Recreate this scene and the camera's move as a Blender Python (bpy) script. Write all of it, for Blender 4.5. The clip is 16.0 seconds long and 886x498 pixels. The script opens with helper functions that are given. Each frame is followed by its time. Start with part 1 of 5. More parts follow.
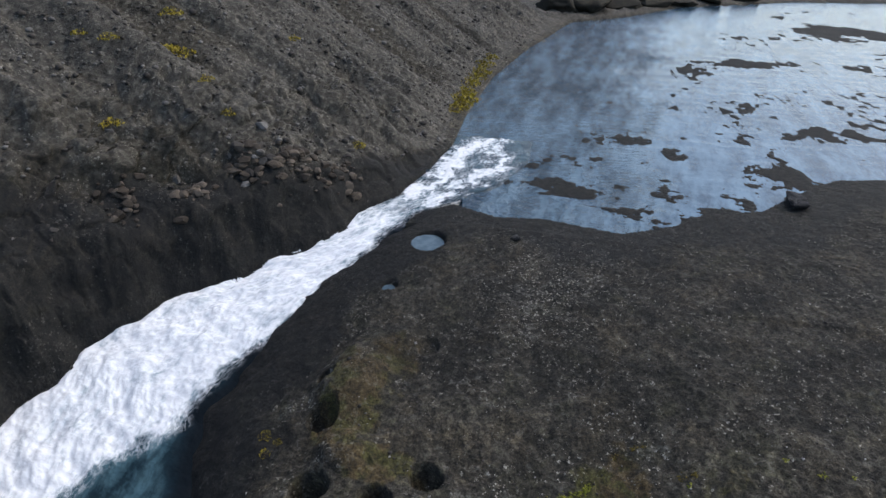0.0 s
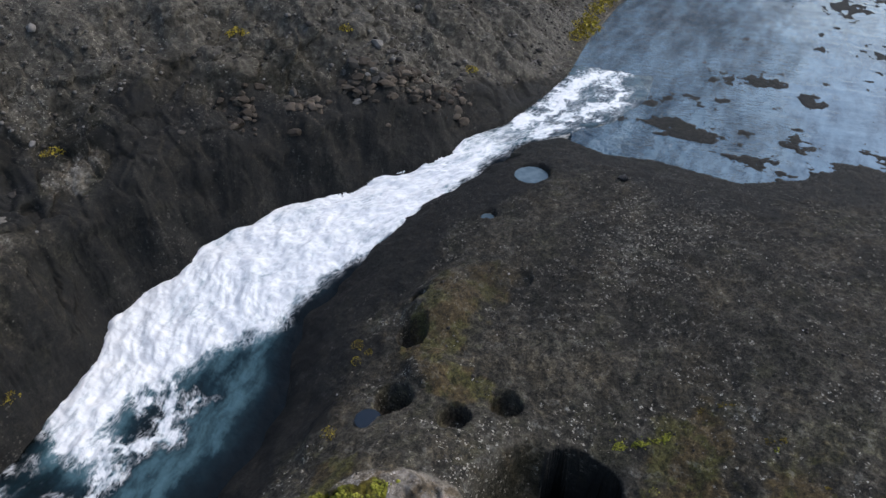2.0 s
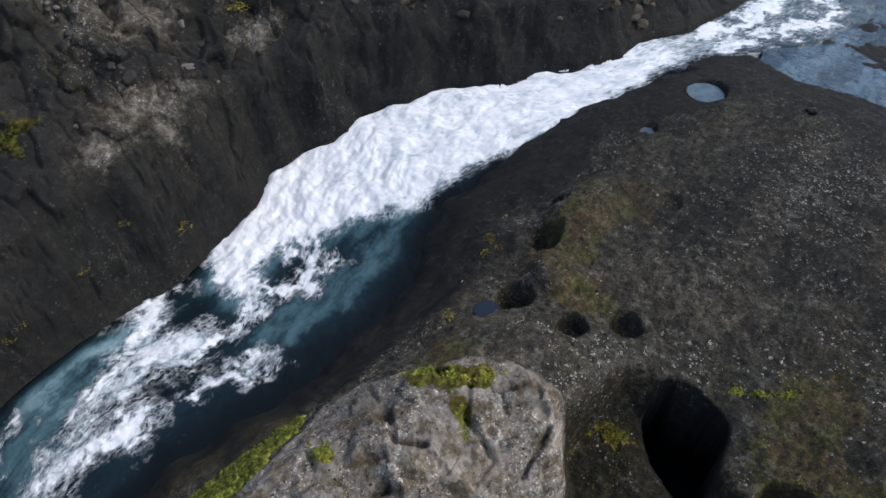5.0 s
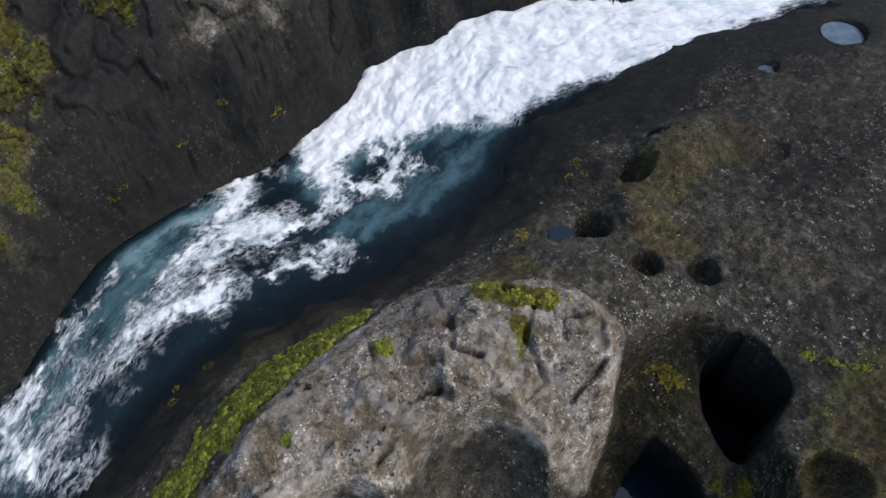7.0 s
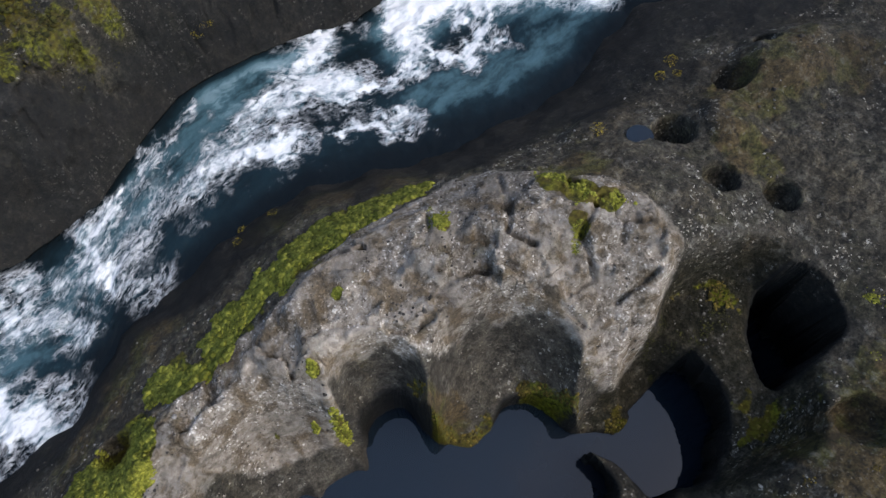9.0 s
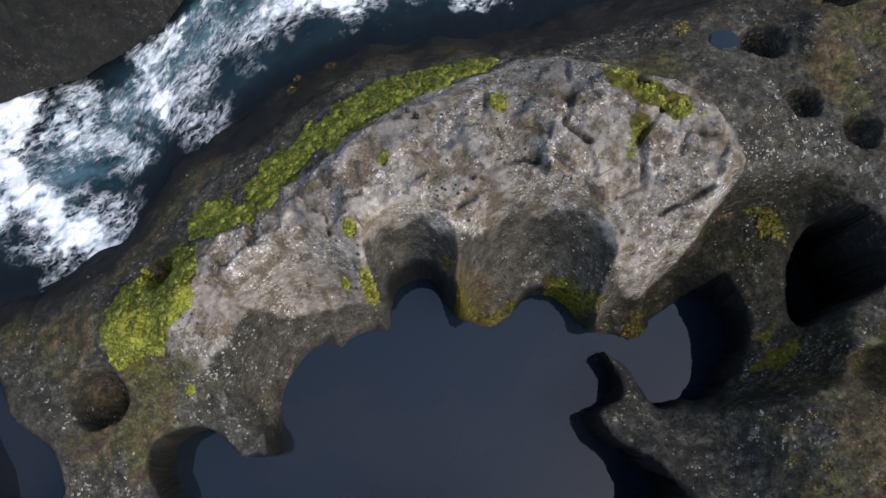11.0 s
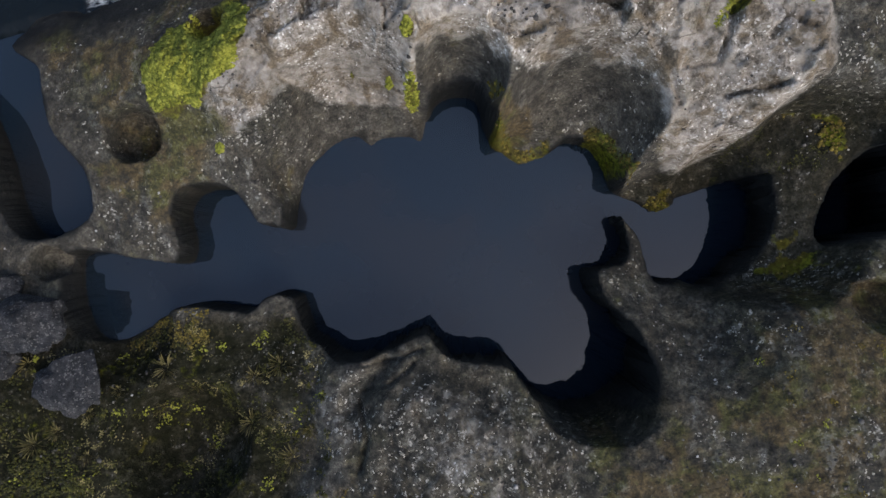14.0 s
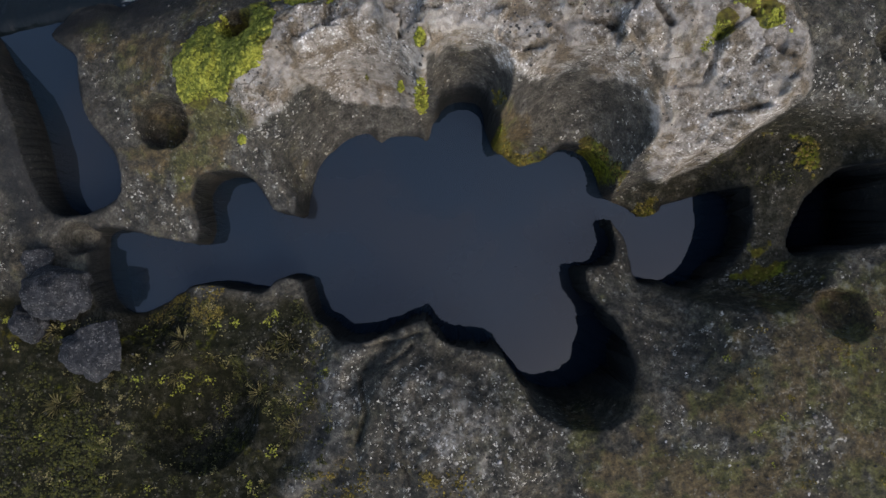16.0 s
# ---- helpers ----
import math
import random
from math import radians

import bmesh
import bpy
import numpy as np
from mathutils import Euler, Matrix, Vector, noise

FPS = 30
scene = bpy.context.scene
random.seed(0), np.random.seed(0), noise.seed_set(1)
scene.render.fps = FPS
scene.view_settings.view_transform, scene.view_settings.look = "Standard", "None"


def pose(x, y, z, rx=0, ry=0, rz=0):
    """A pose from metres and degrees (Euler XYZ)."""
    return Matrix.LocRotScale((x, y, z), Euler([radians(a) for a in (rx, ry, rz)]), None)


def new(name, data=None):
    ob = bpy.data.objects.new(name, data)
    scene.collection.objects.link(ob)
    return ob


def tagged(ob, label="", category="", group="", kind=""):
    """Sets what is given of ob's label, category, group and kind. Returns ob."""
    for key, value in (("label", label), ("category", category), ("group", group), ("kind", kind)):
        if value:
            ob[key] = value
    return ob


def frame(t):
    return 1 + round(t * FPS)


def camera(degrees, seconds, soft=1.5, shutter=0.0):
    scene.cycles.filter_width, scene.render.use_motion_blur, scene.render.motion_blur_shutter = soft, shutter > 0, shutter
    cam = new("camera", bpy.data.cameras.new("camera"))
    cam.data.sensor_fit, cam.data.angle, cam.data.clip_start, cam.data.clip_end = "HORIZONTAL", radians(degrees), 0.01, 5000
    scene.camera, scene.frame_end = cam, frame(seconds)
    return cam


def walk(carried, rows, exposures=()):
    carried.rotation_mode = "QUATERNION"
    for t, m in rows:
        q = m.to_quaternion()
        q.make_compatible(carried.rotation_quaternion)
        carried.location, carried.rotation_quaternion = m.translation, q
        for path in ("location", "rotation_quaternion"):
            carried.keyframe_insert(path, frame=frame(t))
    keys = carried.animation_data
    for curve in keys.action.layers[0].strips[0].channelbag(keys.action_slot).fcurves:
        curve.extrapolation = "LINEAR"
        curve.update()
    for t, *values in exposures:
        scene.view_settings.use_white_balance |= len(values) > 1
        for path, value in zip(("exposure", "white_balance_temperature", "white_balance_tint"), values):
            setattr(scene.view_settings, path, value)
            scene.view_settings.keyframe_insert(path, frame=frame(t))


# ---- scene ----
cam = camera(69.16, 16.0, soft=1.5)
# seconds, place, tilt from straight down, lean, heading
ROWS = [
    (0, 0.00, 0.00, 15.000, 61.01, -0.08, -74.50),
    (0.5, 0.00, 0.00, 15.000, 59.46, -0.06, -71.90),
    (1, 0.00, 0.00, 15.000, 57.86, -0.04, -69.29),
    (1.5, 0.00, 0.00, 15.000, 56.30, -0.08, -66.69),
    (2, 0.00, 0.00, 15.000, 54.73, -0.08, -64.09),
    (2.5, 0.00, 0.00, 15.000, 53.18, -0.09, -61.48),
    (3, 0.00, 0.00, 15.000, 51.59, -0.04, -58.83),
    (3.5, 0.00, 0.00, 15.000, 50.07, -0.10, -56.16),
    (4, 0.00, 0.00, 15.000, 48.51, -0.19, -53.45),
    (6.5, 0.00, 0.00, 15.000, 40.39, -0.11, -40.28),
    (7, 0.00, 0.00, 15.000, 37.96, -0.00, -37.73),
    (7.5, 0.00, 0.00, 15.000, 35.36, 0.06, -35.23),
    (8, 0.00, 0.00, 15.000, 32.66, 0.14, -32.72),
    (8.5, 0.00, 0.00, 15.000, 29.97, 0.14, -30.15),
    (9, 0.00, 0.00, 15.000, 27.21, 0.14, -27.59),
    (11.5, 0.00, 0.00, 15.000, 13.75, 0.22, -15.16),
    (12, 0.00, 0.00, 15.000, 11.07, 0.15, -12.66),
    (12.5, 0.00, 0.00, 15.000, 8.34, 0.18, -10.23),
    (13, 0.00, 0.00, 15.000, 5.68, 0.05, -7.69),
    (13.5, 0.00, 0.00, 15.000, 3.05, -0.36, -4.84),
    (14, -0.05, 0.07, 15.052, 0.29, -0.00, -2.46),
    (14.5, -0.07, 0.06, 15.084, -0.39, -0.01, -0.18),
    (15, -0.09, 0.06, 15.281, -0.37, -0.00, 0.20),
    (15.5, -0.08, 0.09, 15.752, -0.42, -0.01, 0.24),
    (16, -0.06, 0.05, 16.238, -0.25, 0.00, 0.26),
]
walk(cam, [(t, pose(x, y, z, tilt, 0, head) @ pose(0, 0, 0, 0, 0, lean)) for t, x, y, z, tilt, lean, head in ROWS],
     [(0, 0.85), (4, 0.83), (7.5, 0.83), (9, 1.0), (12, 1.2), (14, 1.15), (16, 1.1)])

# ---------------------------------------------------------------- light
world = bpy.data.worlds.new("sky")
scene.world = world
world.use_nodes = True
SUN_UP, SUN_TURN = 50, 140          # height and heading of the sun, degrees
wn = world.node_tree
sky = wn.nodes.new("ShaderNodeTexSky")
sky.sky_type, sky.sun_disc = "NISHITA", False
sky.sun_elevation, sky.sun_rotation = radians(SUN_UP), radians(SUN_TURN)
sky.air_density, sky.dust_density, sky.ozone_density = 1.0, 2.2, 1.1
wn.nodes["Background"].inputs[1].default_value = 0.15
wn.links.new(sky.outputs[0], wn.nodes["Background"].inputs[0])
lamp = bpy.data.lights.new("sun", "SUN")
lamp.energy, lamp.angle, lamp.color = 0.7, radians(30), (1.0, 0.94, 0.84)
sun = new("sun", lamp)
sun.rotation_euler = (radians(90 - SUN_UP), 0, radians(180 - SUN_TURN))
scene.view_settings.exposure = 0.97

# ---------------------------------------------------------------- number helpers
def ease(a, b, v):
    t = np.clip((v - a) / (b - a), 0, 1)
    return t * t * (3 - 2 * t)


def soft_min(a, b, k):
    h = np.clip(0.5 + 0.5 * (b - a) / k, 0, 1)
    return b + (a - b) * h - k * h * (1 - h)


def perlin(x, y, seed=0):
    """Gradient noise over the plan, about -0.7 to 0.7, one wave a metre."""
    xi, yi = np.floor(x).astype(np.int64), np.floor(y).astype(np.int64)
    xf, yf = x - xi, y - yi

    def corner(i, j):
        h = (xi + i) * 374761393 + (yi + j) * 668265263 + seed * 144665
        h = (h ^ (h >> 13)) * 1274126177 & 0x7FFFFFFF
        a = (h ^ (h >> 16)) % 4096 * (2 * np.pi / 4096)
        return np.cos(a) * (xf - i) + np.sin(a) * (yf - j)
    u, v = xf ** 3 * (xf * (xf * 6 - 15) + 10), yf ** 3 * (yf * (yf * 6 - 15) + 10)
    n0 = corner(0, 0) * (1 - u) + corner(1, 0) * u
    n1 = corner(0, 1) * (1 - u) + corner(1, 1) * u
    return n0 * (1 - v) + n1 * v


def fbm(x, y, size, octaves=4, seed=0, rough=0.5):
    total, amp, f = 0, 1.0, 1 / size
    for i in range(octaves):
        total = total + amp * perlin(x * f + 17.3 * i, y * f - 9.1 * i, seed + i)
        amp, f = amp * rough, f * 2.03
    return total


def cells(x, y, size, seed=0, tilted=False):
    """Distance to the nearest and the second nearest of scattered points, the nearest one's random number, and the lean of a tilted facet round it."""
    x, y = x / size, y / size
    xi, yi = np.floor(x).astype(np.int64), np.floor(y).astype(np.int64)
    f1, f2, rid, lean = np.full(x.shape, 9.0), np.full(x.shape, 9.0), np.zeros(x.shape), np.zeros(x.shape)
    for i in (-1, 0, 1):
        for j in (-1, 0, 1):
            h = (xi + i) * 374761393 + (yi + j) * 668265263 + seed * 144665
            h = (h ^ (h >> 13)) * 1274126177 & 0x7FFFFFFF
            h = h ^ (h >> 16)
            dx, dy = x - xi - i - (h % 1024) / 1024, y - yi - j - (h // 1024 % 1024) / 1024
            d = np.hypot(dx, dy)
            turn = (h // 3 % 1009) / 1009 * 2 * np.pi
            near = d < f1
            f2 = np.where(near, f1, np.minimum(f2, d))
            rid = np.where(near, (h // 7 % 997) / 997, rid)
            lean = np.where(near, dx * np.cos(turn) + dy * np.sin(turn), lean)
            f1 = np.where(near, d, f1)
    return (f1, f2, rid, lean) if tilted else (f1, f2, rid)


def smooth_loop(points, steps=5):
    """A closed outline rounded through its corner points."""
    p = np.array(points, float)
    a, b, c, d = np.roll(p, 1, 0), p, np.roll(p, -1, 0), np.roll(p, -2, 0)
    out = []
    for i in range(len(p)):
        for t in np.arange(steps) / steps:
            out.append(0.5 * (2 * b[i] + (c[i] - a[i]) * t + (2 * a[i] - 5 * b[i] + 4 * c[i] - d[i]) * t ** 2
                              + (3 * b[i] - a[i] - 3 * c[i] + d[i]) * t ** 3))
    return np.array(out)


def outline_distance(x, y, loop, reach=4.0):
    """Metres from a closed outline, negative inside; at most reach outside."""
    lo, hi = loop.min(0) - reach, loop.max(0) + reach
    out = np.full(x.shape, reach)
    m = (x > lo[0]) & (x < hi[0]) & (y > lo[1]) & (y < hi[1])
    px, py = x[m], y[m]
    if px.size == 0:
        return out
    best, inside = np.full(px.shape, 1e9), np.zeros(px.shape, bool)
    for (ax, ay), (bx, by) in zip(loop, np.roll(loop, -1, 0)):
        dx, dy = bx - ax, by - ay
        t = np.clip(((px - ax) * dx + (py - ay) * dy) / (dx * dx + dy * dy + 1e-12), 0, 1)
        best = np.minimum(best, (px - ax - t * dx) ** 2 + (py - ay - t * dy) ** 2)
        if ay != by:
            cross = ((ay > py) != (by > py)) & (px < (bx - ax) * (py - ay) / (by - ay) + ax)
            inside ^= cross
    out[m] = np.minimum(np.where(inside, -1, 1) * np.sqrt(best), reach)
    return out


def surface(points_z, x, y):
    """A smooth sheet through scattered heights (thin plate)."""
    p = np.array(points_z, float)
    n = len(p)

    def kernel(r2):
        return 0.5 * r2 * np.log(r2 + 1e-6)
    d2 = (p[:, None, 0] - p[None, :, 0]) ** 2 + (p[:, None, 1] - p[None, :, 1]) ** 2
    a = np.zeros((n + 3, n + 3))
    a[:n, :n] = kernel(d2) + np.eye(n) * 0.5
    a[:n, n], a[:n, n + 1:] = 1, p[:, :2]
    a[n, :n], a[n + 1:, :n] = 1, p[:, :2].T
    w = np.linalg.solve(a, np.concatenate([p[:, 2], np.zeros(3)]))
    z = w[n] + w[n + 1] * x + w[n + 2] * y
    for i in range(n):
        z = z + w[i] * kernel((x - p[i, 0]) ** 2 + (y - p[i, 1]) ** 2)
    return z


# ---------------------------------------------------------------- the plan
POOL_NORTH = [(-8.95, -0.85), (-8.98, -0.1), (-8.81, 0.41), (-8.09, 0.41), (-7.3, 0.22), (-6.64, 0.09), (-6.27, 0.11), (-6.11, 0.55), (-6.23, 1.21),
              (-6.03, 1.68), (-5.58, 1.85), (-5.12, 1.82), (-4.73, 1.57), (-4.45, 1.15), (-4.28, 0.88), (-3.96, 0.86), (-3.84, 0.79), (-3.68, 0.89),
              (-3.63, 1.36), (-3.45, 1.95), (-3.08, 2.5), (-2.65, 2.84), (-2.15, 3.06), (-1.75, 2.81), (-1.44, 2.96), (-0.76, 2.96), (-0.48, 2.84),
              (-0.33, 3.29), (-0.09, 3.73), (0.29, 3.9), (0.71, 3.93), (0.99, 3.69), (1.09, 3.15), (1.29, 2.7), (1.62, 2.39), (1.98, 2.17), (2.43, 2.31),
              (2.78, 2.49), (3.06, 2.67), (3.45, 2.6), (3.79, 2.38), (4.01, 2.0)]
POOL_EAST = [(4.23, 1.39), (4.83, 1.05), (5.27, 0.83), (5.58, 0.96), (5.91, 1.19), (6.46, 1.32), (6.9, 1.47), (7.23, 1.5), (7.29, 1.28), (7.33, 0.9), (7.29, 0.46),
             (7.12, 0.0), (6.79, -0.47), (6.42, -0.75), (6.02, -0.93), (5.62, -0.89), (5.36, -0.77), (5.07, -0.82), (4.77, -0.77), (4.67, -0.5), (4.67, -0.01),
             (4.54, 0.37), (4.32, 0.63), (4.12, 0.8)]
POOL_SOUTH = [(4.18, 0.56), (4.26, 0.19), (4.18, -0.12), (4.01, -0.34), (3.55, -0.41), (3.36, -0.49), (3.33, -0.7), (3.46, -1.19), (3.84, -1.6), (4.06, -2.1),
              (4.14, -2.7), (3.95, -3.22), (3.5, -3.6), (2.85, -3.7), (2.3, -3.55), (1.9, -3.2), (1.57, -2.81), (1.29, -2.42), (0.74, -2.34), (0.12, -2.25),
              (-0.19, -2.01), (-0.42, -1.69), (-0.63, -1.67), (-1.12, -1.88), (-1.64, -2.1), (-2.15, -2.22), (-2.58, -2.19), (-2.9, -1.91), (-3.22, -1.71),
              (-3.43, -1.26), (-3.53, -0.86), (-3.75, -0.76), (-4.01, -0.72), (-4.28, -0.84), (-4.51, -1.04), (-4.84, -1.08), (-5.52, -0.97), (-5.99, -0.91),
              (-6.51, -1.0), (-6.97, -1.16), (-7.41, -1.45), (-7.8, -1.69), (-8.3, -1.75), (-8.7, -1.55)]
POOL_MAIN = POOL_NORTH + POOL_EAST + POOL_SOUTH
POOL_FAR = [(8.3, 0.75), (8.45, 1.2), (8.75, 1.5), (9.05, 1.8), (9.4, 1.9), (9.8, 1.75), (9.95, 1.2), (9.72, 0.3), (8.95, 0.08), (8.25, -0.08), (8.1, 0.25)]
POOL_WEST = [(-10.2, 6.6), (-10.25, 5.5), (-9.47, 4.89), (-9.24, 4.28), (-9.1, 3.7), (-9.05, 3.34), (-8.77, 2.93), (-8.45, 2.58), (-8.21, 2.2), (-8.16, 1.69), (-8.21, 1.35),
             (-8.45, 1.12), (-8.82, 0.93), (-9.25, 0.81), (-9.65, 0.78), (-9.95, 0.95), (-10.3, 1.5), (-10.5, 2.3), (-10.75, 3.3), (-11.2, 4.3), (-11.8, 5.4), (-12.2, 6.6)]
# shores that slope into the water: place, reach, rise per metre
SHORES = [(-2.0, 3.1, 1.5, 1.0), (-3.3, 2.1, 0.8, 1.6), (-0.7, 3.0, 0.7, 1.3), (1.9, 2.2, 0.75, 0.9), (4.9, 1.1, 0.7, 0.9), (6.2, 1.4, 0.8, 0.8),
          (-7.6, -1.5, 1.1, 0.7), (2.9, -3.65, 1.0, 12.0)]
POOL_Z = -1.0
BASIN = [(4.8, 1.35), (5.65, 1.78), (6.1, 1.95), (6.75, 2.57), (7.4, 3.05), (8.6, 2.9), (9.4, 2.5), (9.5, 1.9), (8.95, 1.2), (8.8, 0.2), (8.3, -0.5),
         (7.9, -0.9), (7.0, -1.2), (5.2, -0.9), (4.8, 0.4)]
RIVER_SOUTH = [(-30, 2.0), (-14, 5.0), (-9.8, 6.15), (-8.35, 6.51), (-6.09, 7.23), (-4.69, 8.65), (-2.7, 9.39), (-0.86, 10.03), (1.18, 10.4),
               (4.2, 9.54), (6.44, 9.5), (9.14, 9.63), (10.84, 10.42), (12.09, 10.89), (13.23, 10.4), (14.85, 10.18), (16.64, 9.79),
               (17.8, 9.31), (19.83, 8.02), (21.91, 7.1), (22.93, 5.98)]
RIVER_NORTH = [(-30, 9.0), (-14, 11.6), (-9.21, 12.0), (-6.5, 12.2), (-4.2, 12.84), (-2.69, 14.18), (-1.12, 15.3), (-0.13, 15.55), (1.4, 15.7), (3.72, 15.6),
               (4.81, 15.4), (6.19, 15.85), (7.89, 16.0), (9.43, 16.7), (10.75, 16.5), (11.68, 15.8), (13.0, 15.7), (13.74, 15.3), (14.7, 14.5), (15.58, 14.1),
               (16.88, 12.5), (17.88, 11.85), (19.08, 10.6), (20.37, 9.6), (21.48, 9.4), (23.15, 8.45), (25.88, 8.0)]
SHORE_SOUTH = [(22.14, 3.96), (22.46, 2.25), (21.96, -0.73), (23.23, -2.77), (24.55, -3.87), (25.4, -6.04), (27.16, -7.36),
               (29.62, -9.6), (30.14, -11.5), (34, -20), (40, -40)]
SHORE_NORTH = [(29.34, 7.67), (34.47, 8.19), (42.88, 8.46), (52.3, 7.66), (66.11, 5.45), (70.03, 0.78), (78.33, -4.96), (86.0, -17.6),
               (90, -40)]
LAKE_Z = 4.0
RIM_WEST = [(-9, 2, 0.2), (-6, 3.2, 0.8), (-3.6, 0.9, 0.5), (-5, 4.5, 1.4), (-6.3, 4.4, 1.2), (-2, 3.6, 1.5), (0, 5.4, 2.5), (3, 6.5, 2.6),
            (5.5, 5, 3.1), (4.6, 2.6, 1.7), (6.9, 3.2, 2.7), (6.2, -1.9, 2.5), (4.6, -0.6, 0.0), (4.9, 0.5, -0.4), (5.4, -1.7, 1.0), (1, -3.2, 1.5), (-4, -1.6, 0.0), (-8.8, -1.8, 0.1),
            (-9, -5, 0.6), (-3, -6, 1.0), (3, -6, 2.0), (-3, 8.3, 0.5), (-8, 6, 0.0), (-12, 4, 0.3), (-14, 0, 0.4),
            (-8.0, 0.62, 0.1), (-6.9, 0.6, 0.25), (-5.5, 2.2, 0.6), (-4.2, 1.25, 0.3), (-0.5, -2.1, 1.3), (1.0, -2.7, 1.3), (-2.4, -2.6, 0.8), (-3.8, -1.2, 0.2),
            (-5.5, -1.4, 0.1), (4.3, -1.5, 1.5), (4.6, -2.6, 2.3), (3.2, -4.3, 2.2), (1.9, -3.9, 1.7), (4.4, -0.2, 0.3), (6.0, -1.3, 2.0), (7.7, 0.3, 1.6), (-10.9, 2.6, 0.4)]
RIM_EAST = [(10.8, 1.0, 2.6), (9.2, -1.2, 2.7), (-30, 0, 1.0), (5.4, 1.6, 0.6), (9, -5, 3.6), (10, 4, 2.7), (9, 5.7, 2.6), (12, 6.5, 2.7), (13, 2, 3.1), (17, 3, 3.8), (20, 5, 4.05), (15, -3, 4.2), (20, -2, 4.2),
            (25, -8, 4.25), (14, 8.5, 2.6), (6.5, 8.4, 1.2), (18, 7.5, 3.5), (9.5, 8.3, 1.6), (30, -20, 5.0), (0, -20, 3.0), (60, -45, 6.0)]


HUMP = [(-4.3, 5.3), (-2.6, 5.6), (-0.9, 6.2), (1.0, 6.85), (3.4, 7.3), (4.5, 7.6), (5.9, 6.3), (6.9, 5.1), (7.5, 3.9), (7.43, 3.18),
        (6.92, 2.69), (6.45, 2.27), (5.9, 1.92), (5.2, 1.75), (3.4, 2.9), (1.0, 4.0), (-0.6, 3.55), (-1.3, 3.7), (-2.3, 3.7), (-3.3, 3.9), (-3.9, 3.3), (-4.6, 2.9), (-5.1, 4.0)]
KNOLL = [(-2.7, -4.0), (-2.2, -3.0), (-0.9, -2.3), (1.2, -2.9), (2.0, -3.8), (2.4, -5.0), (1.2, -6.4), (-0.8, -6.8), (-2.4, -6.0)]
MOSS_BAND = [(-2.73, 5.95), (-2.3, 6.75), (-0.9, 7.35), (0.2, 7.85), (1.95, 8.1), (3.75, 7.95), (3.4, 7.55), (1.21, 7.0), (-0.87, 6.5),
             (-2.07, 5.95), (-3.3, 5.5), (-4.1, 5.9), (-3.4, 6.5)]
MOSS_PATCH = [(-5.86, 5.04), (-5.14, 5.4), (-4.75, 5.6), (-4.2, 5.7), (-3.9, 5.3), (-4.1, 4.43), (-4.67, 3.9), (-5.51, 3.48), (-5.87, 3.3),
              (-6.41, 4.08)]


GOLD_MOSS = [(-0.7, 18.1, 0.9), (0.4, 18.6, 0.5), (-1.5, 17.0, 0.7), (-2.0, 16.1, 0.5), (-2.8, 15.7, 0.7), (-3.6, 15.4, 0.7), (-3.7, 16.2, 0.5), (-4.6, 15.0, 0.5)]


CRACKS = [([(2.55, 5.03), (3.22, 4.74), (3.8, 4.48), (4.36, 3.7), (4.84, 2.87)], 0.10, 0.22), ([(5.0, 6.77), (4.57, 5.65), (4.17, 5.07), (4.51, 4.59)], 0.12, 0.25),
          ([(5.56, 4.41), (5.44, 3.56), (4.8, 3.46)], 0.09, 0.2), ([(5.7, 2.95), (6.55, 3.04), (7.32, 3.15)], 0.09, 0.2), ([(-0.32, 5.06), (0.62, 4.86), (1.35, 4.3), (1.98, 4.2)], 0.10, 0.18),
          ([(2.53, 5.73), (2.82, 6.05), (3.0, 6.5)], 0.12, 0.15), ([(6.04, 5.62), (6.4, 4.9), (5.56, 4.41)], 0.10, 0.2), ([(-3.4, 4.0), (-2.7, 3.9), (-2.0, 3.75), (-1.2, 3.8), (-0.7, 3.6)], 0.13, 0.25),
          ([(-1.9, -2.3), (-1.2, -2.2), (-0.6, -2.0)], 0.08, 0.12), ([(-1.9, -2.9), (-1.3, -2.7), (-0.8, -2.3)], 0.08, 0.14), ([(-2.0, -3.1), (-1.8, -3.8), (-2.0, -4.5)], 0.10, 0.18)]
BAND = [(-1.89, -2.1), (-2.5, -2.6), (-2.75, -3.32), (-2.5, -4.05), (-2.55, -4.56), (-3.05, -5.19), (-3.65, -5.7)]


def line_distance(x, y, pts):
    d = np.full(x.shape, 9.0)
    for (ax, ay), (bx, by) in zip(pts, pts[1:]):
        dx, dy = bx - ax, by - ay
        t = np.clip(((x - ax) * dx + (y - ay) * dy) / (dx * dx + dy * dy), 0, 1)
        d = np.minimum(d, np.hypot(x - ax - t * dx, y - ay - t * dy))
    return d


def river_level(x, y):
    u = x + 0.3 * (np.clip(y, 8, 17) - 10.3)
    return np.interp(u, [-30, -12, -6, -2, 4, 8, 10, 12, 14, 16, 18, 20, 22, 24],
                     [-1.2, -0.85, -0.7, -0.35, 0.0, 0.25, 0.55, 1.1, 1.85, 2.5, 3.0, 3.6, 3.92, 4.0])


RIVER = np.array(RIVER_SOUTH + SHORE_SOUTH + SHORE_NORTH[::-1] + RIVER_NORTH[::-1])
NORTH_LINE = np.array(RIVER_NORTH + SHORE_NORTH)


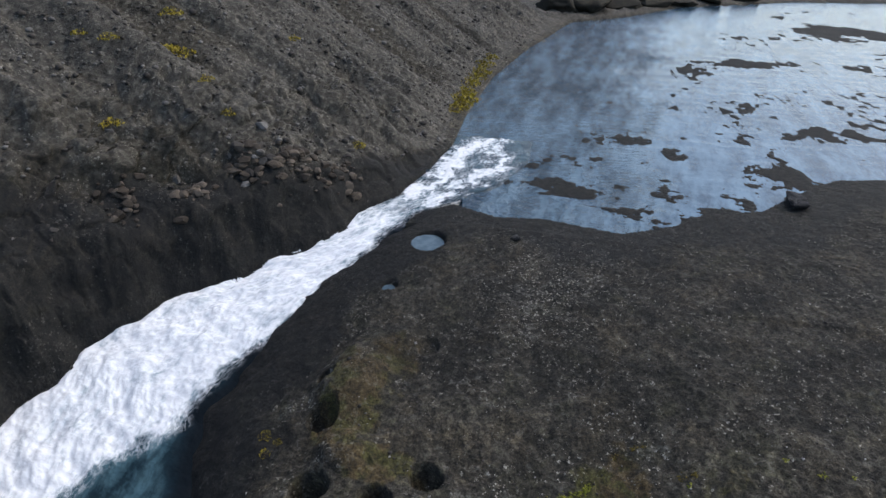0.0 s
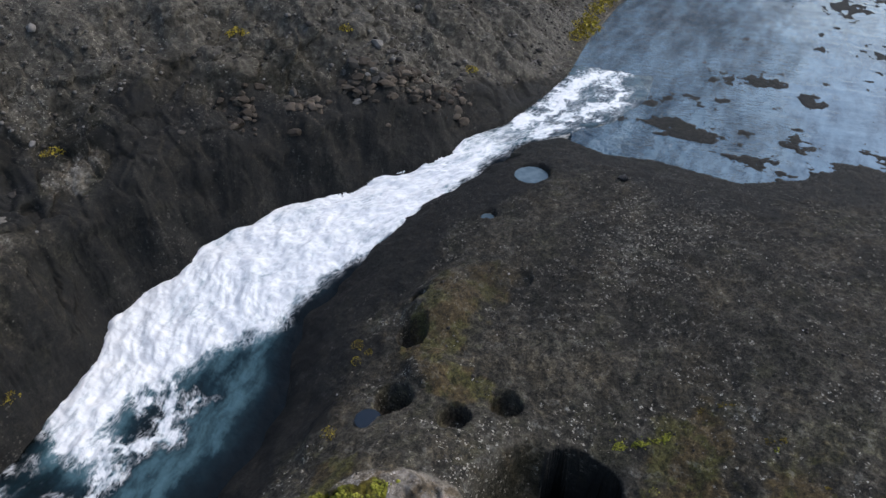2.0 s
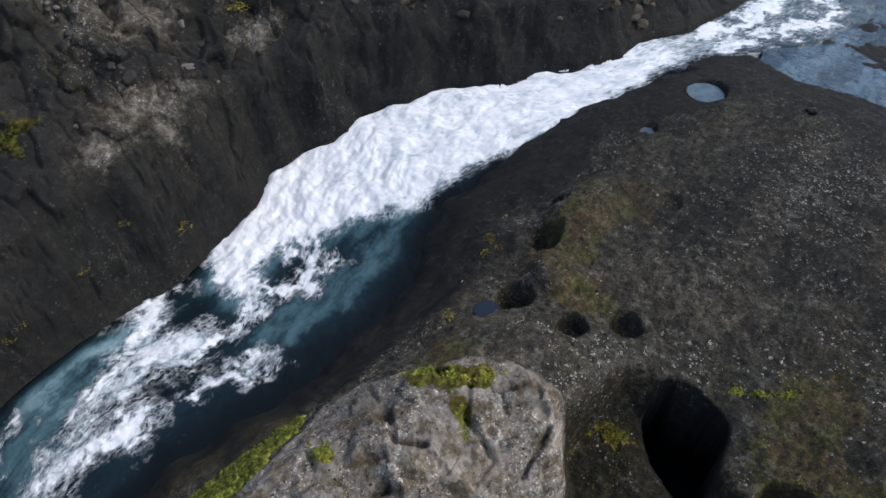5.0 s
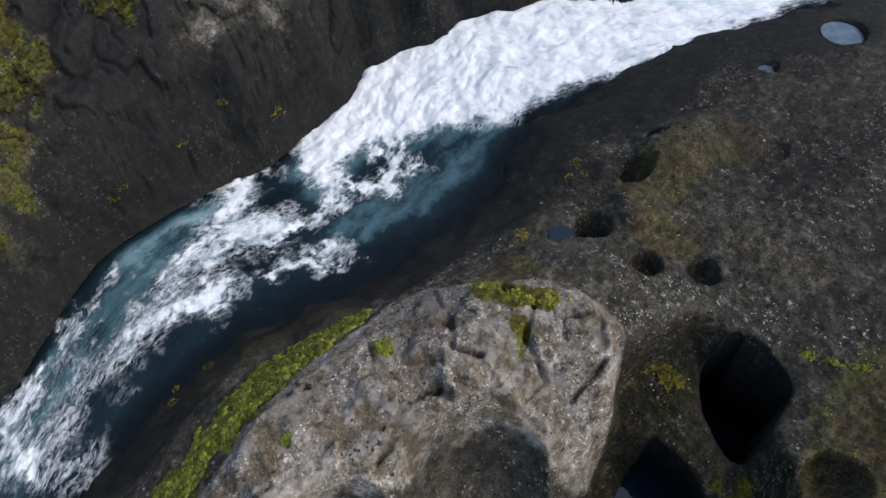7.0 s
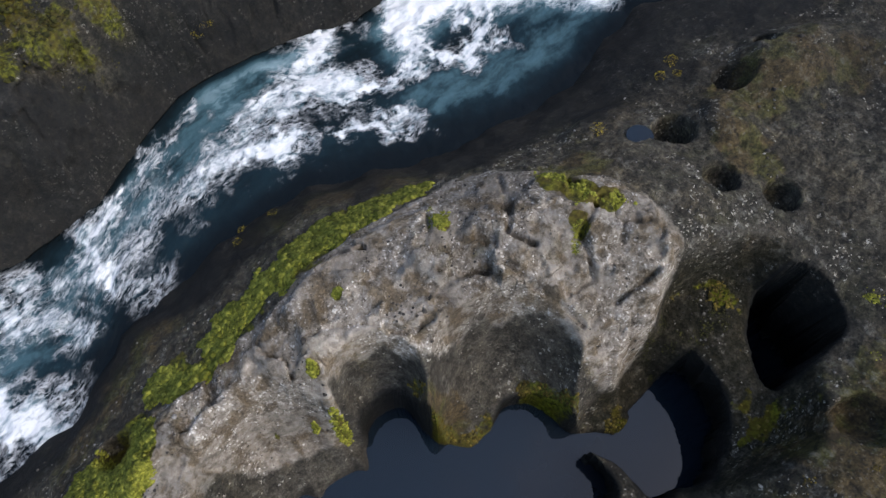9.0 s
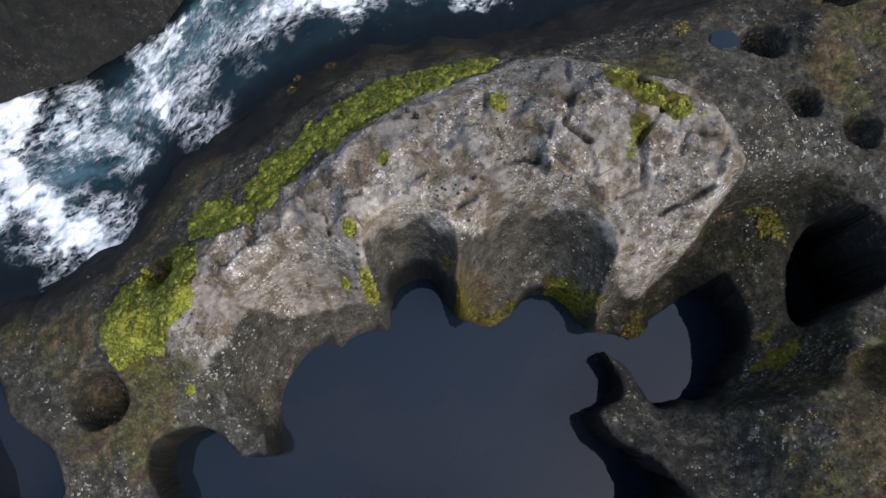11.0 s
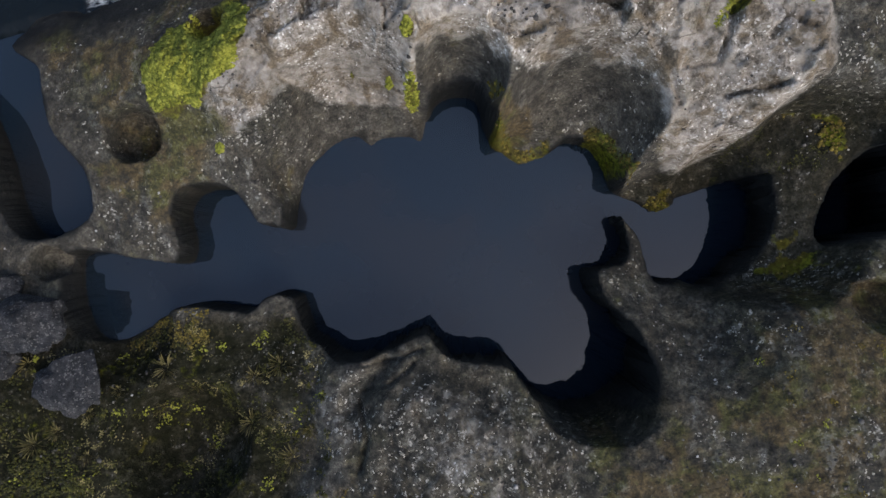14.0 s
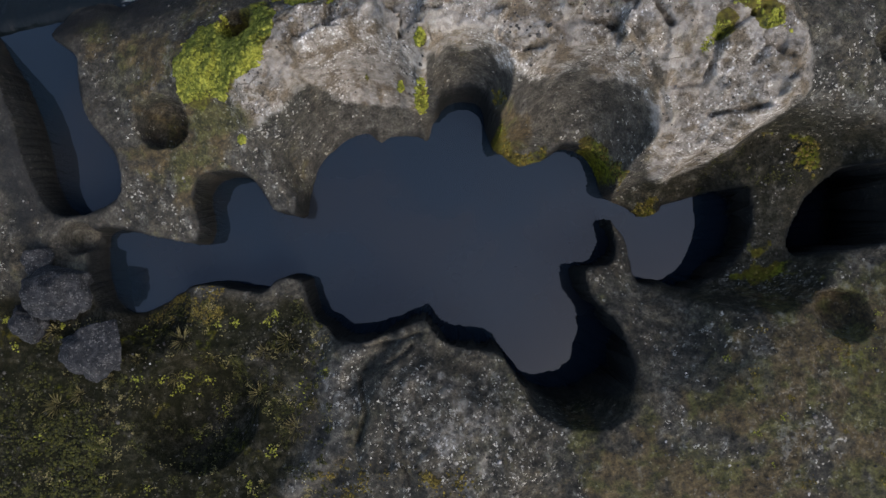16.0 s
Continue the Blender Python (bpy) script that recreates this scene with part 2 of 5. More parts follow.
def height(x, y):
    """The rock's height over the plan, before the finest grain, and masks for the materials."""
    base = surface(RIM_WEST + RIM_EAST, x, y)
    wob = 0.12 * fbm(x, y, 1.3, 3, 5)
    wide_ledge = fbm(x, y, 2.2, 4, 19)
    riv = outline_distance(x, y, RIVER, 60.0)
    riv = riv + 0.30 * fbm(x, y, 1.2, 2, 43, 0.45) * ease(2.5, 0.4, np.abs(riv)) * ease(23, 20, x)
    line_y = np.interp(x, NORTH_LINE[:, 0], NORTH_LINE[:, 1])
    north = (y > line_y - 0.5) | (x > 88)
    zw = river_level(x, y)
    # south bank: a rounded slab that dips to the water
    rim = base + 0.22 * fbm(x, y, 3.5, 4, 11) * ease(0, 3, riv) * np.where(x > 17, 0.3, 1)
    hump = outline_distance(x, y, smooth_loop(HUMP), 3.0) + 0.12 * fbm(x, y, 0.9, 3, 13)
    f1, f2, rid, lean = cells(x + 0.5 * fbm(x, y, 1.0, 3, 15), y + 0.5 * fbm(x, y, 1.0, 3, 16), 1.25, 3, True)
    _, _, rid2, lean2 = cells(x + 0.3 * fbm(x, y, 0.6, 3, 25), y + 0.3 * fbm(x, y, 0.6, 3, 26), 0.5, 4, True)
    block = (rid - 0.5) * 0.16 + 0.22 * lean + (rid2 - 0.5) * 0.05 + 0.09 * lean2 - 0.06 * ease(0.05, 0.0, f2 - f1)
    rim = rim + ease(0.35, -0.45, hump) * (0.35 + block)
    for cx, cy, rx, ry, up in ((12.9, 6.2, 1.7, 1.1, 0.60), (10.6, 5.6, 0.9, 0.9, 0.35), (8.2, 7.4, 1.0, 0.5, 0.30), (14.6, 5.6, 0.8, 0.9, 0.2)):
        rim = rim + up * ease(1.2, 0.3, np.hypot((x - cx) / rx, (y - cy) / ry) + 0.35 * wob / 0.12 * 0.5)
    knoll = outline_distance(x, y, smooth_loop(KNOLL), 3.0) + 0.15 * fbm(x, y, 0.8, 3, 17)
    rim = rim + ease(0.15, -0.9, knoll) * (0.55 + 0.25 * block + 0.18 * fbm(x + 0.5 * y, y * 0.5, 0.9, 4, 18))
    for pts, wide, deep in CRACKS:
        rim = rim - deep * ease(wide, 0.2 * wide, line_distance(x + 0.25 * wob, y - 0.25 * wob, pts))
    band = line_distance(x, y, BAND)
    rim = rim + 0.30 * ease(0.55, 0.1, band) + ease(2.2, 0.3, band) * ease(-2.7, -1.6, x + 0.15 * y) * 0.10 * np.sin(9.0 * band + 5 * wob) * ease(-5.6, -4.6, y)
    # bowls worn into the slab
    worn_in = np.zeros(x.shape)
    for cx, cy, r, floor, top in ((0.43, 3.58, 1.02, 0.3, 2.5), (2.95, 2.35, 1.85, -0.3, 2.4), (-6.1, -4.0, 1.6, -0.9, 0.6)):
        d = np.hypot(x - cx, y - cy) / r + 0.05 * wide_ledge
        rim = soft_min(rim, floor + (top - floor) * d ** 3.2, 0.12)
        worn_in = np.maximum(worn_in, ease(1.25, 0.95, d))
    # ledges: the stone breaks in flat layers
    layer = rim / 0.42 + 0.5 * wide_ledge
    step = np.floor(layer) + ease(0.28, 0.72, layer - np.floor(layer))
    ledge = ease(0.6, -0.2, hump) * 0.55 + 0.14
    rim = rim + (step - layer) * 0.42 * ledge * (1 - worn_in) * ease(24, 15, x)
    d = outline_distance(x, y, smooth_loop(BASIN), 3.0)
    floor = np.interp(x, [5, 6.5, 8, 9.5], [0.0, 0.5, 1.1, 1.5])
    rim = rim + (floor + 0.5 * wob - rim) * ease(0.2, -0.4, d)
    bank = soft_min(rim, zw + 0.05 + 0.9 * np.maximum(riv, 0), 0.5)
    lake = x > 21
    bank = np.where(lake, soft_min(rim, LAKE_Z + 0.02 + 0.08 * np.maximum(riv, 0), 0.2), bank)
    # north side: a dark wall over the water, then the long scree slope
    nd = np.maximum(riv, 0)
    tall = np.interp(x, [-14, 0, 6, 14, 20, 25, 30], [2.5, 3.2, 3.4, 2.6, 1.4, 0.5, 0.2])
    steep = np.interp(x, [40, 62, 70], [0.62, 0.5, 0.04])
    slope = zw + 0.1 + tall * ease(-0.15, 1.2, nd) + steep * np.maximum(nd - 0.8, 0)
    along, down = x * 0.96 - y * 0.28, x * 0.28 + y * 0.96
    gully = fbm(along + 0.15 * down + 1.5 * wob, down * 0.10, 3.4, 3, 31)
    g1, g2, gid = cells(x, y, 0.8, 35)
    h1, h2, hid = cells(x + 0.4 * wob, y - 0.6 * wob, 1.7, 37)
    slope = slope + ease(0.2, 4, nd) * ease(0.06, 0.3, steep) * (1.35 * gully + 0.16 * fbm(x, y, 1.6, 4, 33)) + (
        ease(0.0, 1.2, nd) * (0.22 * (gid - 0.5) * ease(0, 0.3, g2 - g1) + 0.3 * (hid - 0.5) * ease(0, 0.2, h2 - h1)) * ease(9, 3, nd) * ease(0.8, 2.0, nd))
    slope = soft_min(slope, 26 + 2 * gully, 6)
    z = np.where(north, slope, bank)
    # bed of the river and the lake
    bed = zw - 0.6 * ease(0, -1.0, riv)
    bar = 0.62 * fbm(x * 0.8, y, 4.0, 6, 41, 0.62) - 0.04
    for cx, cy, rx, ry in ((47.7, -4.9, 2.3, 1.9), (39.2, -6.4, 3.6, 1.5), (30.0, -7.8, 1.7, 1.2), (25.0, -4.4, 0.4, 0.9), (66.5, -18.0, 4.6, 4.4), (25.7, 1.85, 0.8, 1.2), (31.0, -2.9, 0.9, 0.7),
                           (52.0, -8.5, 1.6, 2.2), (36.0, -10.5, 1.4, 2.4)):
        bar = bar + 0.62 * np.exp(-(((x - cx) / rx) ** 2 + ((y - cy) / ry) ** 2) ** 1.5)
    film = ease(9, 0, x - 22)
    bar = bar + 0.42 * fbm(x * 0.6, y, 0.9, 4, 49, 0.7)
    bar = bar + film * (0.24 + 0.8 * fbm(x, y * 0.5, 0.8, 4, 45, 0.6)) + 0.4 * ease(42, 26, x) * fbm(x, y * 0.6, 1.5, 5, 47, 0.6)
    lake_bed = LAKE_Z + np.clip(0.10 * (bar - 0.30), -0.3, 0.035)
    bed = bed + (lake_bed - bed) * ease(22.5, 25.5, x - 0.35 * (y - 4))
    z = np.where(riv < 0, np.minimum(z, bed), z)
    # pools
    pool = np.full(x.shape, 3.0)
    for loop in (POOL_MAIN, POOL_FAR, POOL_WEST):
        pool = np.minimum(pool, outline_distance(x, y, smooth_loop(loop, 3), 3.0))
    pd = pool + 0.05 * fbm(x, y, 0.5, 3, 51)
    beach = np.zeros(x.shape)
    for cx, cy, r, rise in SHORES:
        near = ease(1.3, 0.6, np.hypot(x - cx, y - cy) / r)
        beach = np.maximum(beach, near * ease(3.0, 1.5, rise))
        z = z + (soft_min(z, POOL_Z + 0.03 + rise * np.maximum(pd, 0), 0.15) - z) * near
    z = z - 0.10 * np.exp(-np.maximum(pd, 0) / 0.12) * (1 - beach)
    z = z + (POOL_Z - 1.2 - z) * ease(0.03, -0.06 - 0.12 * beach, pd)
    for cx, cy, r, depth in ((-6.92, 3.05, 0.66, 1.25), (-4.95, 5.2, 0.42, 0.9), (8.5, -1.36, 0.55, 0.7), (-9.25, 0.2, 0.4, 0.7), (11.6, 6.58, 0.42, 0.8),
                             (9.45, 6.02, 0.50, 1.0), (9.44, 4.3, 0.45, 0.7), (10.36, 3.32, 0.42, 0.7), (12.85, 7.0, 0.26, 0.5), (8.7, 6.3, 0.4, 0.14),
                             (19.75, 6.0, 0.62, 0.3), (17.1, 6.6, 0.3, 0.2), (14.6, 4.5, 0.35, 0.18)):
        d = np.hypot(x - cx, y - cy) / r + 0.18 * fbm(x, y, 0.6, 2, 61)
        z = z - depth * (0.75 * ease(1.08, 0.82, d) + 0.25 * ease(0.9, 0.2, d))
    # what grows and lies where
    spot = fbm(x, y, 0.9, 4, 81)
    wide = fbm(x, y, 2.6, 4, 83)
    pale = ease(0.25, -0.25, hump)
    pale = np.maximum(pale, 0.36 * ease(1.2, 0.4, np.hypot((x - 0.35) / 1.1, (y + 3.9) / 1.2) + 1.6 * spot))
    fleck = 0.35 * ease(-0.2, 0.3, wide)
    for cx, cy, rx, ry in ((-5.0, 3.5, 1.4, 1.0), (1.0, -4.2, 1.7, 1.3), (-0.7, -4.0, 1.1, 1.3), (-4.6, -2.3, 1.0, 0.5), (8.5, 3.3, 1.4, 0.5), (13.2, 6.2, 0.7, 1.0), (19.0, 1.0, 3.0, 2.0),
                           (7.6, -0.7, 1.2, 0.4), (6.8, -1.9, 0.8, 0.5), (7.4, -3.4, 1.2, 1.2), (16.5, 1.5, 2.0, 1.5), (-2.3, -3.4, 0.4, 1.2), (-4.2, 4.0, 1.0, 0.8)):
        fleck = np.maximum(fleck, ease(1.5, 0.2, np.hypot((x - cx) / rx, (y - cy) / ry) + 0.7 * spot))
    fleck = np.where(north, 0.5 * ease(-0.1, 0.4, wide + 0.4 * spot), fleck)
    lichen = np.zeros(x.shape)
    for cx, cy, rx, ry in ((6.8, 17.8, 2.2, 0.9), (11.2, 18.5, 1.1, 0.8), (4.6, 17.2, 1.0, 0.5), (8.4, 20.6, 1.8, 1.2)):
        lichen = np.maximum(lichen, ease(1.3, 0.3, np.hypot((x - cx) / rx, (y - cy) / ry) + 0.5 * spot) * north)
    worn = ease(1.5, 0.1, pool + 0.4 * wide) * ease(-0.5, 1.5, y - 0.3 * x) * (pool > 0.02)
    for cx, cy, r in ((0.43, 3.58, 1.02), (2.95, 2.35, 1.85)):
        d = np.hypot(x - cx, y - cy) / r + 0.12 * spot
        pale = pale * (0.02 + 0.98 * ease(0.84, 1.02, d))
        worn = np.maximum(worn, 0.8 * ease(1.12, 0.9, d))
    worn = worn * np.interp(x, [-7, -3], [0.5, 0.9])
    worn = np.maximum(worn, 0.8 * ease(0.28, 0.05, np.abs(outline_distance(x, y, smooth_loop(BASIN), 2.0) - 0.15)) * ease(2.4, 2.8, y) * ease(7.2, 7.6, x))
    worn = np.maximum(worn, 0.9 * ease(0.45, 0.15, band + 0.2 * spot))
    pale = np.maximum(pale, 0.22 * ease(0.4, 0.1, band + 0.25 * spot))
    moss = np.maximum(ease(0.15, -0.2, outline_distance(x, y, smooth_loop(MOSS_BAND), 2.0) + 0.5 * spot),
                      ease(0.12, -0.12, outline_distance(x, y, smooth_loop(MOSS_PATCH), 2.0) + 0.2 * spot))
    for cx, cy, r in ((-0.57, 4.45, 0.11), (-1.1, 3.95, 0.08), (-0.62, 3.68, 0.2), (-1.95, 4.2, 0.06), (3.1, 6.0, 0.2), (6.5, 4.75, 0.3), (6.1, 5.2, 0.3),
                      (5.75, 5.75, 0.3), (5.55, 4.6, 0.25), (0.5, 5.6, 0.1), (-4.9, 2.6, 0.1)):
        moss = np.maximum(moss, ease(1.25, 0.7, np.hypot(x - cx, y - cy) / r + 0.9 * spot))
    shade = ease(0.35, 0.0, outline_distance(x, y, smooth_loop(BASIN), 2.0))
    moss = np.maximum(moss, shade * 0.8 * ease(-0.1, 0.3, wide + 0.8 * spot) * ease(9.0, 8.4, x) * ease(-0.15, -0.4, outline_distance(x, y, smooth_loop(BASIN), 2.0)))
    rimline = ease(0.45, 0.05, np.abs(pool - 0.1)) * ease(1.2, 1.9, y) * ease(0.9, 1.3, x) * ease(7.5, 6.8, x)
    moss = np.maximum(moss, 0.75 * rimline * ease(-0.4, 0.2, spot))
    sw = ease(-2.6, -3.6, x - 0.1 * y) * ease(-0.9, -1.6, y)
    moss = np.maximum(moss, sw * 0.45 * ease(0.0, 0.4, spot + 0.4 * wide))
    moss = np.maximum(moss, ease(6, 8, x) * ease(1, -1, y) * ease(12, 9, x) * 0.5 * ease(0.1, 0.5, spot + 0.4 * wide))
    gold = np.zeros(x.shape)
    for cx, cy, r in GOLD_MOSS:
        gold = np.maximum(gold, ease(1.3, 0.6, np.hypot(x - cx, y - cy) / r + 0.8 * spot))
    moss = np.where(north, ease(9.0, 3.0, x) * ease(1.2, 2.4, riv) * 0.62 * ease(0.0, 0.5, wide + 0.25 * spot), moss)
    moss = np.maximum(moss, 0.6 * gold)
    pale = np.maximum(pale, 0.40 * lichen)
    ochre = ease(1.4, 0.5, np.hypot((x - 12.3) / 1.6, (y - 5.9) / 1.0) + spot)
    for cx, cy, rx, ry in ((-6.2, 2.4, 1.5, 1.8), (-7.0, 4.4, 1.3, 0.8), (1.7, 2.9, 0.8, 0.5), (14.0, 5.4, 1.0, 1.0), (8.6, -2.8, 2.4, 2.6), (5.5, -5.2, 3.0, 2.0), (10.5, 4.8, 0.8, 1.2),
                           (6.6, 6.0, 1.0, 0.8), (-6.6, -0.2, 1.6, 0.5), (7.6, -2.4, 1.6, 1.4), (10.5, -1.0, 1.6, 1.0), (9.4, -0.9, 1.0, 0.7), (6.2, -3.4, 1.2, 0.9), (12.8, 6.3, 0.6, 1.1)):
        ochre = np.maximum(ochre, 0.8 * ease(1.3, 0.4, np.hypot((x - cx) / rx, (y - cy) / ry) + 0.8 * spot))
    ochre = np.maximum(ochre, np.where(north, 0.0, 0.75 * ease(0.1, 0.6, riv) * ease(2.4, 1.2, riv) * ease(6, 3, x) * ease(-0.3, 0.3, wide)))
    ochre = np.maximum(ochre, np.where(north, 0.0, 0.30 * ease(14, 8, x) * ease(-0.3, 0.2, wide + 0.3 * spot)))
    wide_wet = np.interp(x, [-10, -4, 2, 6, 10, 14, 18, 21, 24], [1.2, 1.3, 2.0, 1.8, 2.8, 3.6, 3.6, 2.4, 2.2])
    reach = np.interp(x, [-10, 4, 10, 16, 22, 28], [6.5, 6.0, 4.8, 3.4, 1.9, 0.5])
    damp_shade = np.where(north, ease(1.25, 0.75, riv / reach + 0.5 * wide) * ease(32, 26, x), ease(1.2, 0.6, riv / wide_wet + 0.5 * wide))
    damp_shade = np.maximum(damp_shade, ease(0.12, 0.02, pool + 0.10 * spot) * (1 - 0.5 * beach))
    damp_shade = np.maximum(damp_shade, ease(3.0, 1.0, riv / 2 + wide) * ease(20, 22, x) * (1 - north))
    damp_shade = np.maximum(damp_shade, np.where(north, 0.0, 0.7 * ease(12, 19, x) * ease(-0.55, 0.15, wide)))
    # shade under the west pool's overhung wall, painted as a dark patch
    damp_shade = np.maximum(damp_shade, 0.9 * ease(1.3, 0.8, np.hypot((x + 10.3) / 1.0, (y - 2.6) / 2.2) + 0.3 * spot) * ease(-9.2, -9.8, x))
    damp_shade = np.maximum(damp_shade, np.where(north, 0.0, ease(11, 15, x) * (0.36 + 0.34 * ease(-0.2, 0.2, wide))))
    # inner pool walls and rims: wet, with their shade painted in
    damp_shade = np.maximum(damp_shade, 0.88 * ease(0.13, 0.04, pool + 0.03 * spot) * (1 - 0.6 * beach))
    damp_shade = damp_shade * (1 - 0.7 * lichen) * (1 - 0.8 * gold)
    scree = np.where(north, ease(0.7, 1.4, riv / reach + 0.5 * wide) * np.interp(x, [0, 10], [0.1, 1.0]), 0.0)
    # dark soil in the south-west; basin and south-east bowl darkened too
    soil_shade = np.maximum(sw * ease(-0.9, 0.0, wide), shade * 0.55)
    soil_shade = np.maximum(soil_shade, 0.6 * ease(1.1, 0.8, np.hypot(x - 3.1, y + 2.8) / 1.25 + 0.15 * spot))
    soil_shade = np.maximum(soil_shade, np.where(north, 0.75 * ease(0.0, -0.35, gully + 0.25 * wide) * ease(1.0, 3.0, riv) * ease(62, 50, x), 0.0))
    soil_shade = np.maximum(soil_shade, 0.85 * ease(0.07, -0.01, pool + 0.05 * spot) * (1 - beach))   # shade of the pothole walls put into their colour
    return z, riv, pool, dict(tone=rid, soil_shade=soil_shade, fleck=fleck, worn=worn, pale=pale, moss=moss, ochre=ochre, damp_shade=np.clip(damp_shade, 0, 1), scree=scree, north=north * 1.0)


def spaced(breaks):
    """Grid lines from (start, step) pairs to the last start."""
    out = [breaks[0][0]]
    for (a, s), (b, s2) in zip(breaks, breaks[1:]):
        while out[-1] < b - 1e-6:
            k = (out[-1] - a) / (b - a)
            out.append(out[-1] + s + (s2 - s) * k)
    return np.array(out)


GX = spaced([(-60, 6), (-13, 0.08), (-11, 0.042), (13, 0.042), (16, 0.08), (30, 0.10), (60, 0.3), (100, 1.0), (300, 20)])
GY = spaced([(-120, 12), (-40, 1.0), (-12, 0.14), (-7, 0.042), (8, 0.042), (11, 0.07), (13, 0.055), (18, 0.065), (30, 0.16), (80, 1.0), (200, 12)])
XX, YY = np.meshgrid(GX, GY)
ZZ, RIV, POOL, MASKS = height(XX, YY)
WALL = ease(0.0, 0.4, RIV) * ease(8.0, 4.5, RIV) * MASKS["north"] * ease(34, 26, XX)
ZZ = ZZ + (0.05 * fbm(XX, YY, 0.7, 3, 71) + 0.045 * fbm(XX, YY, 0.26, 3, 73, 0.65)) * np.where((RIV < 0) & (XX > 24), 0.05, 1) * (
    1 - 0.6 * MASKS["damp_shade"]) * (1 - 0.85 * WALL)
XB, YB = XX, YY
rough_wall = np.zeros(XX.shape)
for j, i in zip(*np.nonzero(WALL > 0.02)):
    p = Vector((XX[j, i], YY[j, i], ZZ[j, i]))
    dist, near = noise.voronoi(p * 1.1 + Vector((0.3, 0.2, 0.4)) * noise.noise(p * 1.7))
    rough_wall[j, i] = 0.45 * noise.fractal(p * 0.45, 1.0, 2.1, 3) + 0.55 * noise.noise(near[0] * 5.3) - 0.2 * max(0.0, 1 - (dist[1] - dist[0]) / 0.14)
PUSH = WALL * np.interp(RIV, [0, 1.5, 3.5], [0.35, 0.5, 0.8]) * rough_wall
YY = YY - 0.7 * PUSH
ZZ = ZZ + 0.5 * PUSH
# the still water has cut under the steep rims: the foot of the wall lies further out than its edge
PY, PX = np.gradient(POOL, GY, GX)
CUT = np.zeros(XX.shape)
for cx, cy, r, u in ((0.0, -2.3, 2.0, 0.45), (3.4, -2.6, 1.5, 0.6), (4.2, 0.1, 0.8, 0.5), (6.6, 0.2, 1.6, 0.7), (9.1, 0.8, 1.5, 0.8), (-6.0, 1.2, 1.0, 0.1), (-2.6, -2.2, 0.8, 0.3)):
    CUT = np.maximum(CUT, u * ease(1.4, 0.7, np.hypot(XB - cx, YB - cy) / r))
CUT = CUT * ease(0.0, -0.07, POOL) * ease(-1.6, -0.3, POOL)
XX = XX + PX * CUT
YY = YY + PY * CUT
P1, _, PID = cells(XB, YB, 0.16, 75)
ZZ = ZZ + np.where(PID > 0.6, 0.022 * ease(0.45, 0.2, P1), 0) * ease(1.0, 0.3, MASKS["damp_shade"]) * ease(0.0, 0.5, POOL)


def grid_mesh(name, xs, ys, zs, attributes=(), crease=9.0):
    ny, nx = xs.shape
    me = bpy.data.meshes.new(name)
    me.vertices.add(nx * ny)
    me.vertices.foreach_set("co", np.stack([xs, ys, zs], -1).astype(np.float32).ravel())
    idx = np.arange(nx * ny, dtype=np.int32).reshape(ny, nx)
    quads = np.stack([idx[:-1, :-1], idx[:-1, 1:], idx[1:, 1:], idx[1:, :-1]], -1).reshape(-1, 4)
    me.loops.add(quads.size)
    me.loops.foreach_set("vertex_index", quads.ravel())
    me.polygons.add(len(quads))
    me.polygons.foreach_set("loop_start", np.arange(0, quads.size, 4, dtype=np.int32))
    tall = np.stack([zs[:-1, :-1], zs[:-1, 1:], zs[1:, 1:], zs[1:, :-1]], -1)
    me.polygons.foreach_set("use_smooth", ((tall.max(-1) - tall.min(-1)) < (crease[:-1, :-1] if isinstance(crease, np.ndarray) else crease)).ravel())
    for key, values in attributes:
        me.attributes.new(key, "FLOAT", "POINT").data.foreach_set("value", values.astype(np.float32).ravel())
    me.update(calc_edges=True)
    return me


